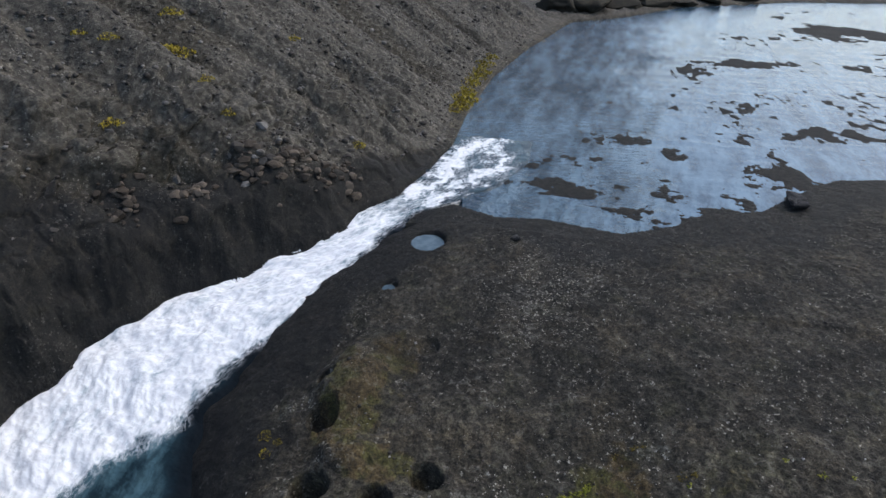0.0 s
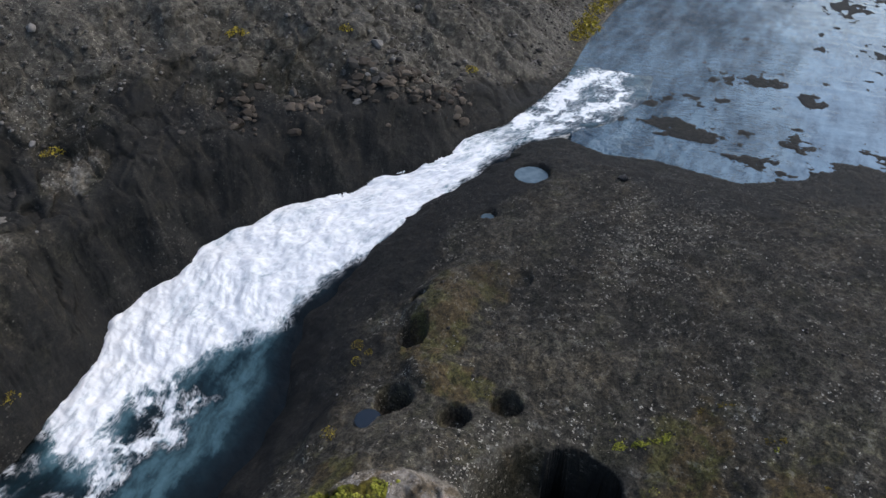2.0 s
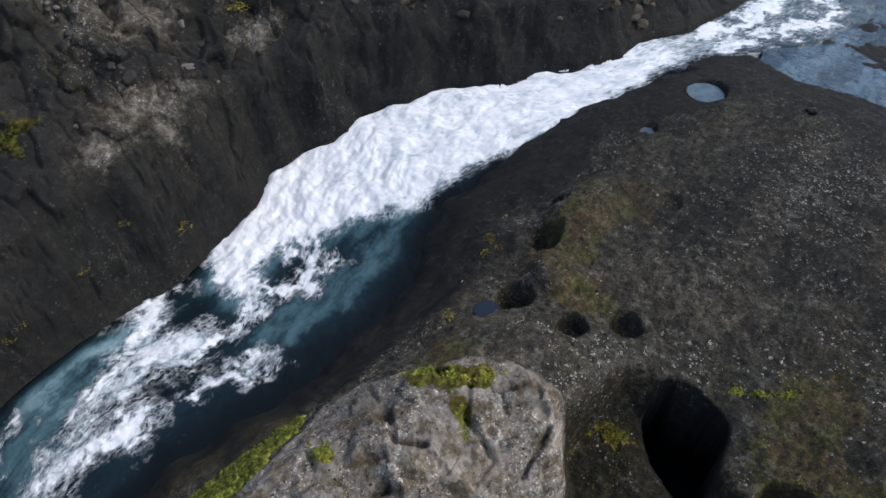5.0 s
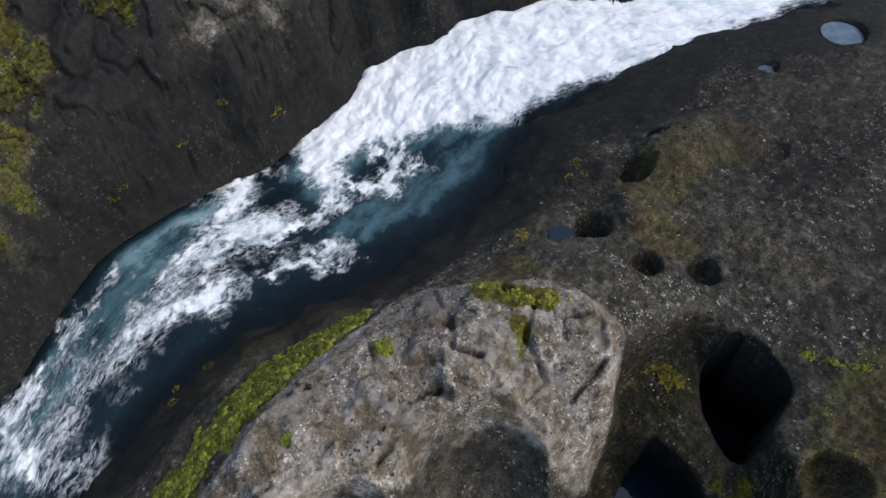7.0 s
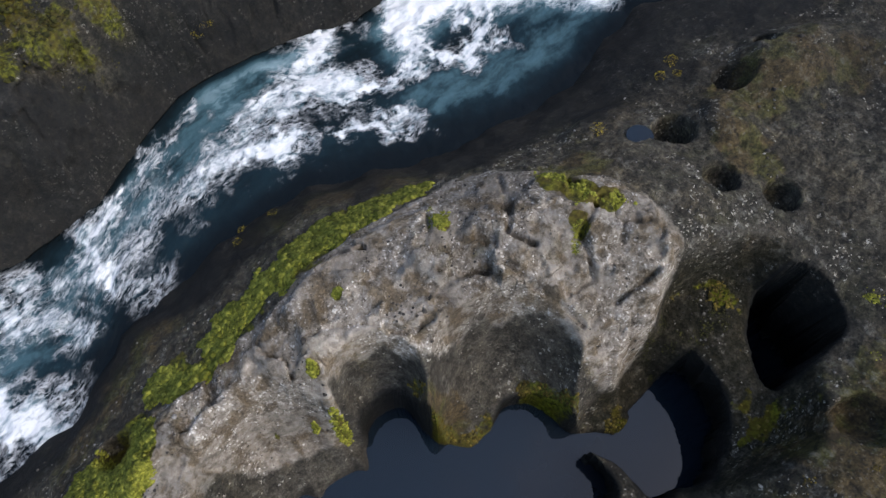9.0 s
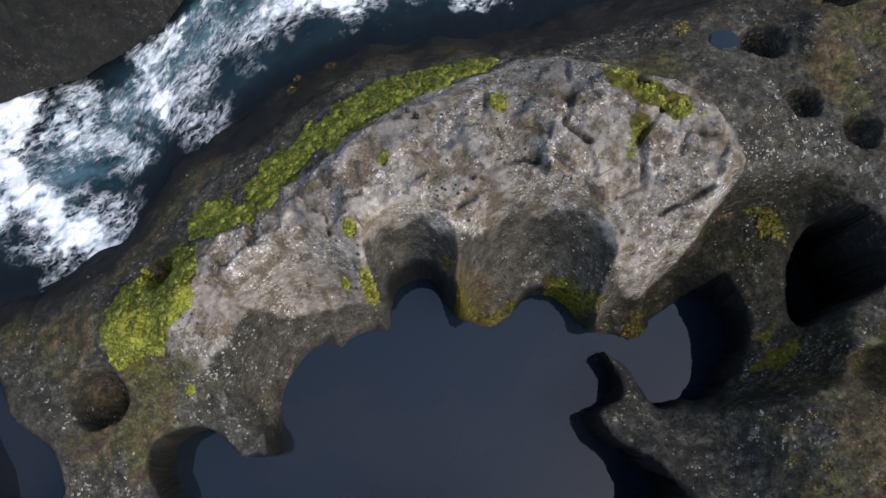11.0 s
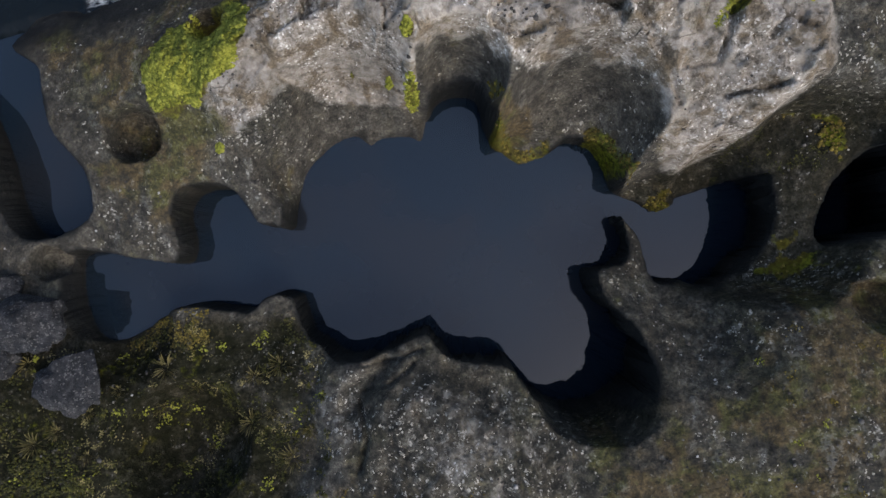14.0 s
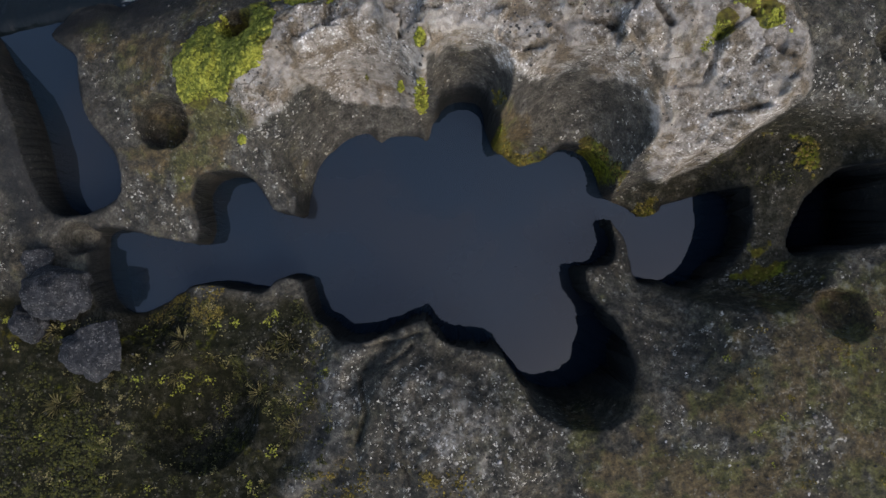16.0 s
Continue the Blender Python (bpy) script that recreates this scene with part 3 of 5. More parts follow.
# ---------------------------------------------------------------- materials
class Nodes:
    """Short writing for node materials."""

    def __init__(self, name):
        self.mat = bpy.data.materials.new(name)
        self.mat.use_nodes = True
        self.tree = self.mat.node_tree
        self.bsdf = self.tree.nodes["Principled BSDF"]
        self.place = self.tree.nodes.new("ShaderNodeNewGeometry").outputs["Position"]

    def put(self, socket, value):
        if isinstance(value, bpy.types.NodeSocket):
            self.tree.links.new(value, socket)
        elif isinstance(value, (tuple, list)) and len(value) == 3 and socket.type == "RGBA":
            socket.default_value = (*value, 1)
        else:
            socket.default_value = value

    def noise(self, scale, detail=6, rough=0.55, at=None, out=0):
        n = self.tree.nodes.new("ShaderNodeTexNoise")
        self.put(n.inputs["Vector"], at or self.place)
        n.inputs["Scale"].default_value, n.inputs["Detail"].default_value = scale, detail
        n.inputs["Roughness"].default_value = rough
        return n.outputs[out]

    def cells(self, scale, at=None, feature="F1"):
        n = self.tree.nodes.new("ShaderNodeTexVoronoi")
        n.feature = feature
        self.put(n.inputs["Vector"], at or self.place)
        n.inputs["Scale"].default_value = scale
        return n.outputs["Distance"], n.outputs["Color"] if feature == "F1" else None

    def math(self, op, a, b=0.0, c=None, clamp=False):
        n = self.tree.nodes.new("ShaderNodeMath")
        n.operation, n.use_clamp = op, clamp
        self.put(n.inputs[0], a)
        self.put(n.inputs[1], b)
        if c is not None:
            self.put(n.inputs[2], c)
        return n.outputs[0]

    def span(self, v, a, b, lo=0.0, hi=1.0):
        n = self.tree.nodes.new("ShaderNodeMapRange")
        n.interpolation_type = "SMOOTHSTEP"
        for i, x in enumerate((v, a, b, lo, hi)):
            self.put(n.inputs[i], x)
        return n.outputs[0]

    def mix(self, fac, a, b, kind="MIX"):
        n = self.tree.nodes.new("ShaderNodeMix")
        n.data_type, n.blend_type = "RGBA", kind
        self.put(n.inputs["Factor"], fac)
        self.put(n.inputs[6], a)
        self.put(n.inputs[7], b)
        return n.outputs[2]

    def ramp(self, v, *stops):
        n = self.tree.nodes.new("ShaderNodeValToRGB")
        e = n.color_ramp.elements
        while len(e) < len(stops):
            e.new(0.5)
        for item, (at, col) in zip(e, stops):
            item.position, item.color = at, (*col, 1)
        self.put(n.inputs[0], v)
        return n.outputs[0]

    def attribute(self, name, vector=False):
        n = self.tree.nodes.new("ShaderNodeAttribute")
        n.attribute_name = name
        return n.outputs["Vector" if vector else "Fac"]

    def stretched(self, at, scale, turn=0.0):
        n = self.tree.nodes.new("ShaderNodeMapping")
        self.put(n.inputs["Vector"], at)
        n.inputs["Scale"].default_value = scale
        n.inputs["Rotation"].default_value = (0, 0, radians(turn))
        return n.outputs[0]

    def bump(self, h, distance, strength=1.0, under=None):
        n = self.tree.nodes.new("ShaderNodeBump")
        self.put(n.inputs["Strength"], strength)
        n.inputs["Distance"].default_value = distance
        self.put(n.inputs["Height"], h)
        if under:
            self.put(n.inputs["Normal"], under)
        return n.outputs[0]

    def finish(self, color, rough, normal=None, **more):
        self.put(self.bsdf.inputs["Base Color"], color)
        self.put(self.bsdf.inputs["Roughness"], rough)
        if normal:
            self.put(self.bsdf.inputs["Normal"], normal)
        for k, v in more.items():
            self.put(self.bsdf.inputs[k.replace("_", " ")], v)
        return self.mat


def rock_material():
    m = Nodes("rock")
    big, mid, fine = m.noise(0.55, 7), m.noise(4.5, 8, 0.62), m.noise(15, 7, 0.7)
    v = m.math("MULTIPLY_ADD", mid, 0.9, m.math("MULTIPLY", big, 0.5))
    dark = m.ramp(v, (0.45, (0.0125, 0.0112, 0.0090)), (0.68, (0.033, 0.0290, 0.0225)), (0.92, (0.086, 0.075, 0.058)))
    tint = m.noise(0.9, 5, 0.6)
    dark = m.mix(m.span(tint, 0.46, 0.66, 0.0, 0.75), dark, m.mix(1.0, dark, (1.2, 1.1, 0.9), "MULTIPLY"))
    dark = m.mix(m.span(tint, 0.50, 0.32, 0.0, 0.6), dark, m.mix(1.0, dark, (1.15, 1.2, 0.85), "MULTIPLY"))
    # angular fragments, three sizes, each with its own tone
    warp = m.mix(0.05, m.place, m.noise(6.0, 3, out=1), "ADD")
    d1, c1 = m.cells(6.0, warp)
    d2, c2 = m.cells(13.0, warp)
    _, c3 = m.cells(27.0, warp)
    dark = m.mix(1.0, dark, m.math("MULTIPLY", m.math("MULTIPLY_ADD", fine, 2.2, -0.1), m.span(m.math("ADD", c2, c3), 0.3, 1.7, 0.5, 1.6)), "MULTIPLY")
    mottle = m.noise(1.5, 7, 0.64)
    dark = m.mix(1.0, dark, m.span(mottle, 0.36, 0.68, 0.85, 1.55), "MULTIPLY")
    fleck = m.attribute("fleck")
    where1 = m.span(m.math("MULTIPLY_ADD", fleck, 0.25, big), 0.46, 0.66, 0.0, 0.05)
    where2 = m.span(m.math("MULTIPLY_ADD", fleck, 0.35, m.math("MULTIPLY_ADD", m.noise(1.6, 4), 0.6, m.math("MULTIPLY", mid, 0.5))), 0.48, 0.78, 0.0, 0.19)
    pick1 = m.math("MULTIPLY", m.math("GREATER_THAN", m.math("ADD", c1, where1), 0.97), m.span(d1, 0.42, 0.34))
    pick2 = m.math("GREATER_THAN", m.math("ADD", c2, where2), 0.985)
    pick3 = m.math("GREATER_THAN", m.math("ADD", c3, where2), 1.0)
    chips = m.math("MAXIMUM", m.math("MAXIMUM", pick1, pick2), pick3)
    chip_colour = m.ramp(m.math("FRACT", m.math("MULTIPLY", m.math("ADD", c2, c3), 9.0)), (0.0, (0.060, 0.050, 0.038)), (0.5, (0.14, 0.122, 0.098)), (0.9, (0.46, 0.43, 0.38)))
    base = m.mix(m.math("MULTIPLY", chips, 0.9), dark, chip_colour)
    # dark soil, and the painted shade of the pothole walls
    base = m.mix(m.math("MULTIPLY", m.attribute("soil_shade"), m.span(mid, 0.35, 0.6, 1.0, 0.75)), base, m.mix(fine, (0.005, 0.0055, 0.003), (0.019, 0.018, 0.010)))
    # scree on the north slope
    scree = m.attribute("scree")
    gravel = m.ramp(m.math("ADD", m.math("MULTIPLY", mid, 0.6), m.math("MULTIPLY", m.math("ADD", fine, m.math("MULTIPLY", m.math("SUBTRACT", c1, 0.5), 0.55)), 0.45)), (0.33, (0.022, 0.020, 0.0170)),
                    (0.55, (0.067, 0.060, 0.050)), (0.8, (0.19, 0.174, 0.148)))
    gravel = m.mix(m.math("MULTIPLY", chips, 0.5), gravel, chip_colour)
    base = m.mix(scree, base, gravel)
    # water-worn smooth, silt-coloured stone round the pools
    worn = m.math("MULTIPLY", m.attribute("worn"), m.span(m.noise(1.3, 6, 0.6), 0.20, 0.42))
    base_tint = m.mix(m.span(m.noise(3.0, 8, 0.65), 0.35, 0.65), (0.030, 0.026, 0.021), (0.098, 0.086, 0.070))
    base_tint = m.mix(1.0, base_tint, m.span(mottle, 0.36, 0.64, 0.84, 1.14), "MULTIPLY")
    base_tint = m.mix(1.0, base_tint, m.math("MULTIPLY", m.span(fine, 0.3, 0.7, 0.45, 1.35), m.span(c3, 0.0, 1.0, 0.7, 1.25)), "MULTIPLY")
    base_tint = m.mix(m.math("MULTIPLY", chips, 0.7), base_tint, chip_colour)
    base = m.mix(m.math("MULTIPLY", worn, 0.85), base, base_tint)
    # pale lichen-crusted stone: a mosaic of flakes
    pale = m.attribute("pale")
    patch = m.noise(1.4, 6, 0.65)
    plate = m.span(m.noise(0.7, 4, 0.6), 0.46, 0.58)
    grit = m.math("ADD", m.math("MULTIPLY", c2, 0.17), m.math("ADD", m.math("MULTIPLY", c3, 0.20), m.math("MULTIPLY", m.math("SUBTRACT", fine, 0.5), 0.35)))
    grit = m.math("MULTIPLY", grit, m.span(plate, 0.0, 1.0, 1.0, 0.35))
    mosaic = m.math("ADD", m.math("ADD", grit, m.span(plate, 0.0, 1.0, 0.0, 0.10)), m.math("MULTIPLY", m.math("ADD", mid, patch), 0.46))
    crust = m.ramp(mosaic, (0.42, (0.045, 0.037, 0.029)), (0.52, (0.105, 0.090, 0.073)), (0.62, (0.180, 0.159, 0.136)), (0.73, (0.275, 0.250, 0.222)), (0.84, (0.50, 0.48, 0.455)))
    glint = m.math("GREATER_THAN", m.math("ADD", c3, m.span(plate, 0.0, 1.0, 0.14, 0.01)), 0.98)
    crust = m.mix(m.math("MULTIPLY", glint, 0.7), crust, (0.56, 0.54, 0.51))
    brown = m.span(m.noise(1.5, 7, 0.68), 0.48, 0.60)
    crust = m.mix(m.math("MULTIPLY", brown, 0.8), crust, m.mix(c3, (0.034, 0.024, 0.012), (0.120, 0.088, 0.050)))
    crack, _ = m.cells(0.55, m.mix(0.34, m.place, m.noise(1.3, 5, 0.6, out=1), "LINEAR_LIGHT"), "DISTANCE_TO_EDGE")
    seam = m.span(crack, 0.020, 0.003)
    crust = m.mix(m.math("MULTIPLY", seam, m.span(patch, 0.50, 0.60, 0.0, 0.7)), crust, (0.035, 0.027, 0.019))
    crust = m.mix(1.0, crust, m.math("MULTIPLY", m.span(m.attribute("tone"), 0.0, 1.0, 0.82, 1.28), m.span(c1, 0.0, 1.0, 0.84, 1.2)), "MULTIPLY")
    base = m.mix(m.span(m.math("ADD", pale, m.math("MULTIPLY", m.math("ADD", mid, m.noise(1.1, 6, 0.65)), 0.45)), 0.62, 1.0), base, crust)
    # rusty growth
    ochre = m.attribute("ochre")
    vein = m.noise(1.0, 7, 0.66, m.stretched(m.mix(0.12, m.place, m.noise(2.0, 4, out=1), "LINEAR_LIGHT"), (2.6, 0.9, 1.5), -40))
    rust = m.mix(m.span(m.math("MULTIPLY_ADD", c3, 0.2, m.math("ADD", fine, mid)), 0.85, 1.4), (0.030, 0.022, 0.012), (0.13, 0.088, 0.034))
    olive = m.mix(m.span(m.math("MULTIPLY_ADD", c3, 0.2, m.math("ADD", fine, mid)), 0.85, 1.4), (0.024, 0.023, 0.008), (0.115, 0.102, 0.026))
    rust = m.mix(m.span(m.noise(1.3, 5, 0.6), 0.46, 0.56), rust, olive)
    base = m.mix(m.math("MULTIPLY", m.span(m.math("MULTIPLY_ADD", m.math("ADD", mid, m.math("MULTIPLY", vein, 1.3)), 0.8, ochre), 1.18, 1.70), m.span(m.attribute("soil_shade"), 0.0, 1.0, 0.82, 0.25)), base, rust)
    ash = m.math("MULTIPLY", m.span(m.math("MULTIPLY_ADD", fleck, 0.10, m.math("SUBTRACT", m.math("ADD", mid, 0.5), vein)), 0.59, 0.78), m.span(m.math("ADD", c2, c3), 0.6, 1.3, 0.05, 0.6))
    base = m.mix(m.math("MULTIPLY", ash, m.math("MULTIPLY", m.span(scree, 0.3, 0.6, 1.0, 0.4), m.span(m.attribute("soil_shade"), 0.2, 0.8, 1.0, 0.1))), base, (0.150, 0.144, 0.132))
    # wet rock, and shade painted on the pool walls: darker and smoother
    damp_shade = m.attribute("damp_shade")
    base = m.mix(m.math("MULTIPLY", damp_shade, 0.96), base, m.mix(0.86, base, (0.0150, 0.0155, 0.0168)))
    # moss
    moss = m.attribute("moss")
    green = m.mix(m.span(m.noise(9, 5, 0.6), 0.35, 0.68), (0.020, 0.024, 0.004), (0.17, 0.17, 0.016))
    green = m.mix(m.span(m.noise(1.1, 3), 0.4, 0.65), green, m.mix(0.7, green, (0.075, 0.052, 0.010)))
    cover = m.span(m.math("MULTIPLY_ADD", m.noise(7, 6, 0.65), 0.9, moss), 0.86, 1.12)
    base = m.mix(cover, base, green)
    base = m.mix(1.0, base, m.mix(m.span(pale, 0.2, 0.8), (0.85, 0.865, 0.83), (1.06, 1.04, 0.985)), "MULTIPLY")
    rough = m.span(damp_shade, 0.2, 1.0, 0.92, 0.78)
    h = m.math("ADD", m.math("MULTIPLY", mid, 0.8), m.math("MULTIPLY", fine, 0.38))
    h = m.math("MULTIPLY_ADD", m.math("ADD", c2, m.math("MULTIPLY", c3, 0.5)), m.span(pale, 0.1, 0.8, 0.14, 0.30), h)
    normal = m.bump(h, 0.12, m.math("MULTIPLY", m.span(damp_shade, 0.1, 1.0, 0.9, 0.55), m.span(worn, 0.2, 0.9, 1.0, 0.5)))
    return m.finish(base, rough, normal, Specular_IOR_Level=m.math("MULTIPLY", m.span(damp_shade, 0.1, 0.8, 0.3, 0.10), m.span(m.attribute("soil_shade"), 0.1, 0.8, 1.0, 0.1)))


def still_water_material():
    m = Nodes("still_water")
    murk = m.mix(m.span(m.noise(0.35, 4), 0.4, 0.65), (0.006, 0.0110, 0.0175), (0.010, 0.0120, 0.0155))
    h = m.noise(3.0, 3)
    return m.finish(murk, 0.02, m.bump(h, 0.004, 0.5), IOR=1.46)


def river_material(name, lake=False):
    m = Nodes(name)
    flow = m.place if lake else m.attribute("flow", True)
    foam = m.attribute("foam")
    bent = m.mix(0.30, flow, m.noise(1.1, 5, 0.6, flow, out=1), "LINEAR_LIGHT")
    streak = m.noise(1.0, 9, 0.62, m.stretched(bent, (0.6, 1.7, 1.0)))
    lace = m.noise(1.0, 9, 0.64, m.stretched(bent, (3.2, 6.0, 1.0)))
    threads = []
    for size, thin in (((0.9, 2.2, 1.0), 0.055), ((2.4, 4.2, 1.0), 0.07)):
        vein = m.math("ABSOLUTE", m.math("SUBTRACT", m.noise(1.0, 6, 0.62, m.stretched(bent, size)), 0.5))
        threads.append(m.span(vein, thin, 0.0))
    thread = m.math("MULTIPLY", m.math("MAXIMUM", threads[0], m.math("MULTIPLY", threads[1], 0.75)), m.span(lace, 0.34, 0.60, 0.2, 1.0))
    n = m.math("ADD", m.math("MULTIPLY", streak, 0.50), m.math("MULTIPLY", lace, 0.62))
    white = m.span(m.math("MULTIPLY_ADD", foam, 1.0, m.math("MULTIPLY", m.math("SUBTRACT", n, 0.55), 2.0)), 0.44, 1.0)
    white = m.math("MAXIMUM", white, m.math("MULTIPLY", thread, m.span(foam, 0.08, 0.5, 0.0, 0.68)))
    haze = m.math("MULTIPLY", m.attribute("teal"), m.span(streak, 0.30, 0.62, 0.55, 1.15))
    haze = m.math("MAXIMUM", haze, m.span(foam, 0.3, 1.0, 0.0, 0.85))
    if lake:
        # streaks of reflected sky and wavelets painted into the lake's body colour
        sheen = m.noise(1.0, 8, 0.66, m.stretched(bent, (0.22, 0.85, 1.0), 12))
        sheen = m.span(m.math("MULTIPLY_ADD", m.noise(0.10, 4, 0.5), 0.35, m.math("MULTIPLY", sheen, 0.75)), 0.40, 0.72)
        body = m.mix(sheen, (0.008, 0.026, 0.046), (0.11, 0.175, 0.23))
    else:
        body = m.ramp(haze, (0.0, (0.004, 0.006, 0.007)), (0.28, (0.010, 0.022, 0.028)), (0.6, (0.055, 0.108, 0.128)), (1.0, (0.24, 0.34, 0.375)))
    snow = m.mix(m.span(m.math("ADD", m.math("MULTIPLY", streak, 0.6), m.math("MULTIPLY", lace, 0.4)), 0.36, 0.56), (0.62, 0.645, 0.66), (0.74, 0.75, 0.755))
    colour = m.mix(white, body, snow)
    rip = m.noise(1.0, 5, 0.6, m.stretched(m.place, (3.2, 1.5, 1.0)))
    wind = 0.35
    if lake:
        apart = m.tree.nodes.new("ShaderNodeSeparateXYZ")
        m.put(apart.inputs[0], m.place)
        gust = m.math("MULTIPLY_ADD", m.noise(1.0, 6, 0.62, m.stretched(m.place, (0.16, 0.30, 1.0))), 16.0, m.math("SUBTRACT", apart.outputs["Y"], 8.0))
        wind = m.span(gust, -4.0, 5.0, 0.03, 1.0)
    calm = m.bump(m.math("MULTIPLY_ADD", m.noise(7, 4), 0.25, rip), 0.3 if lake else 0.10, wind)
    if lake:
        swell = m.noise(1.0, 6, 0.65, m.stretched(m.place, (0.9, 0.35, 1.0)))
        calm = m.bump(swell, 0.55, m.span(wind, 0.04, 0.9, 0.12, 0.55), calm)
    normal = m.bump(m.math("ADD", m.math("MULTIPLY", streak, 0.4), m.math("MULTIPLY", lace, 0.6)), 0.08, m.span(foam, 0.05, 0.6, 0.10, 0.20), calm)
    return m.finish(colour, m.span(white, 0, 1, 0.05, 0.8), normal, IOR=1.33, Specular_IOR_Level=0.5 if lake else 0.28)


def puddle_material():
    m = Nodes("puddle_water")
    # the blue sky's reflection is put into the puddle's base colour
    base_tint = m.mix(m.span(m.noise(2.5, 5), 0.4, 0.65), (0.055, 0.085, 0.105), (0.085, 0.12, 0.14))
    return m.finish(base_tint, 0.03, m.bump(m.noise(4.0, 3), 0.004, 0.5), IOR=1.33)


ROCK = rock_material()
PUDDLE = puddle_material()
STILL = still_water_material()
RUSH = river_material("rushing_water")
LAKE = river_material("lake_water", True)

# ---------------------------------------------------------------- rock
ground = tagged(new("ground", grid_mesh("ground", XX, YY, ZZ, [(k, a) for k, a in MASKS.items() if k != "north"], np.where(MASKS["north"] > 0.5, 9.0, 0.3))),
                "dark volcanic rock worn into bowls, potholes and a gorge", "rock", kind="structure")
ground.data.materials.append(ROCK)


def ground_at(x, y):
    """The rock's height at places of the plan."""
    x, y = np.atleast_1d(np.asarray(x, float)), np.atleast_1d(np.asarray(y, float))
    i = np.clip(np.searchsorted(GX, x) - 1, 0, len(GX) - 2)
    j = np.clip(np.searchsorted(GY, y) - 1, 0, len(GY) - 2)
    u, v = (x - GX[i]) / (GX[i + 1] - GX[i]), (y - GY[j]) / (GY[j + 1] - GY[j])
    return (ZZ[j, i] * (1 - u) + ZZ[j, i + 1] * u) * (1 - v) + (ZZ[j + 1, i] * (1 - u) + ZZ[j + 1, i + 1] * u) * v


# ---------------------------------------------------------------- water
def flat_water(name, loop, z, label, mat):
    bm = bmesh.new()
    bm.faces.new([bm.verts.new((x, y, z)) for x, y in loop])
    bmesh.ops.triangulate(bm, faces=bm.faces[:])
    me = bpy.data.meshes.new(name)
    bm.to_mesh(me)
    bm.free()
    me.materials.append(mat)
    return tagged(new(name, me), label, "water", kind="structure")


flat_water("pool_water", [(-10.2, -4.4), (7.72, -4.4), (7.72, 4.6), (-7.5, 4.6), (-7.5, 0.58), (-10.2, 0.58)], POOL_Z, "dark still water in a wide rock pool", STILL)
flat_water("pool_water", [(7.76, -1.0), (11.4, -1.0), (11.4, 3.2), (7.76, 3.2)], POOL_Z, "black still water in a deep pothole", STILL)
flat_water("pool_water", [(-12, 0.62), (-7.52, 0.62), (-7.52, 5.2), (-9.0, 7.3), (-13.5, 7.3), (-13.5, 0.62)], POOL_Z, "still water in a narrow rock basin", STILL)
lake = flat_water("lake_water", [(20.6, -70), (140, -70), (140, 30), (60, 14), (27, 12), (25.6, 7.0), (23.2, 5.6), (20.6, 5.0)], LAKE_Z,
                  "shallow rippled lake over dark bars", LAKE)


def resample(line, n):
    p = np.array(line, float)
    s = np.concatenate([[0], np.cumsum(np.hypot(*np.diff(p, axis=0).T))])
    u = np.linspace(0, s[-1], n)
    return np.stack([np.interp(u, s, p[:, 0]), np.interp(u, s, p[:, 1])], 1)


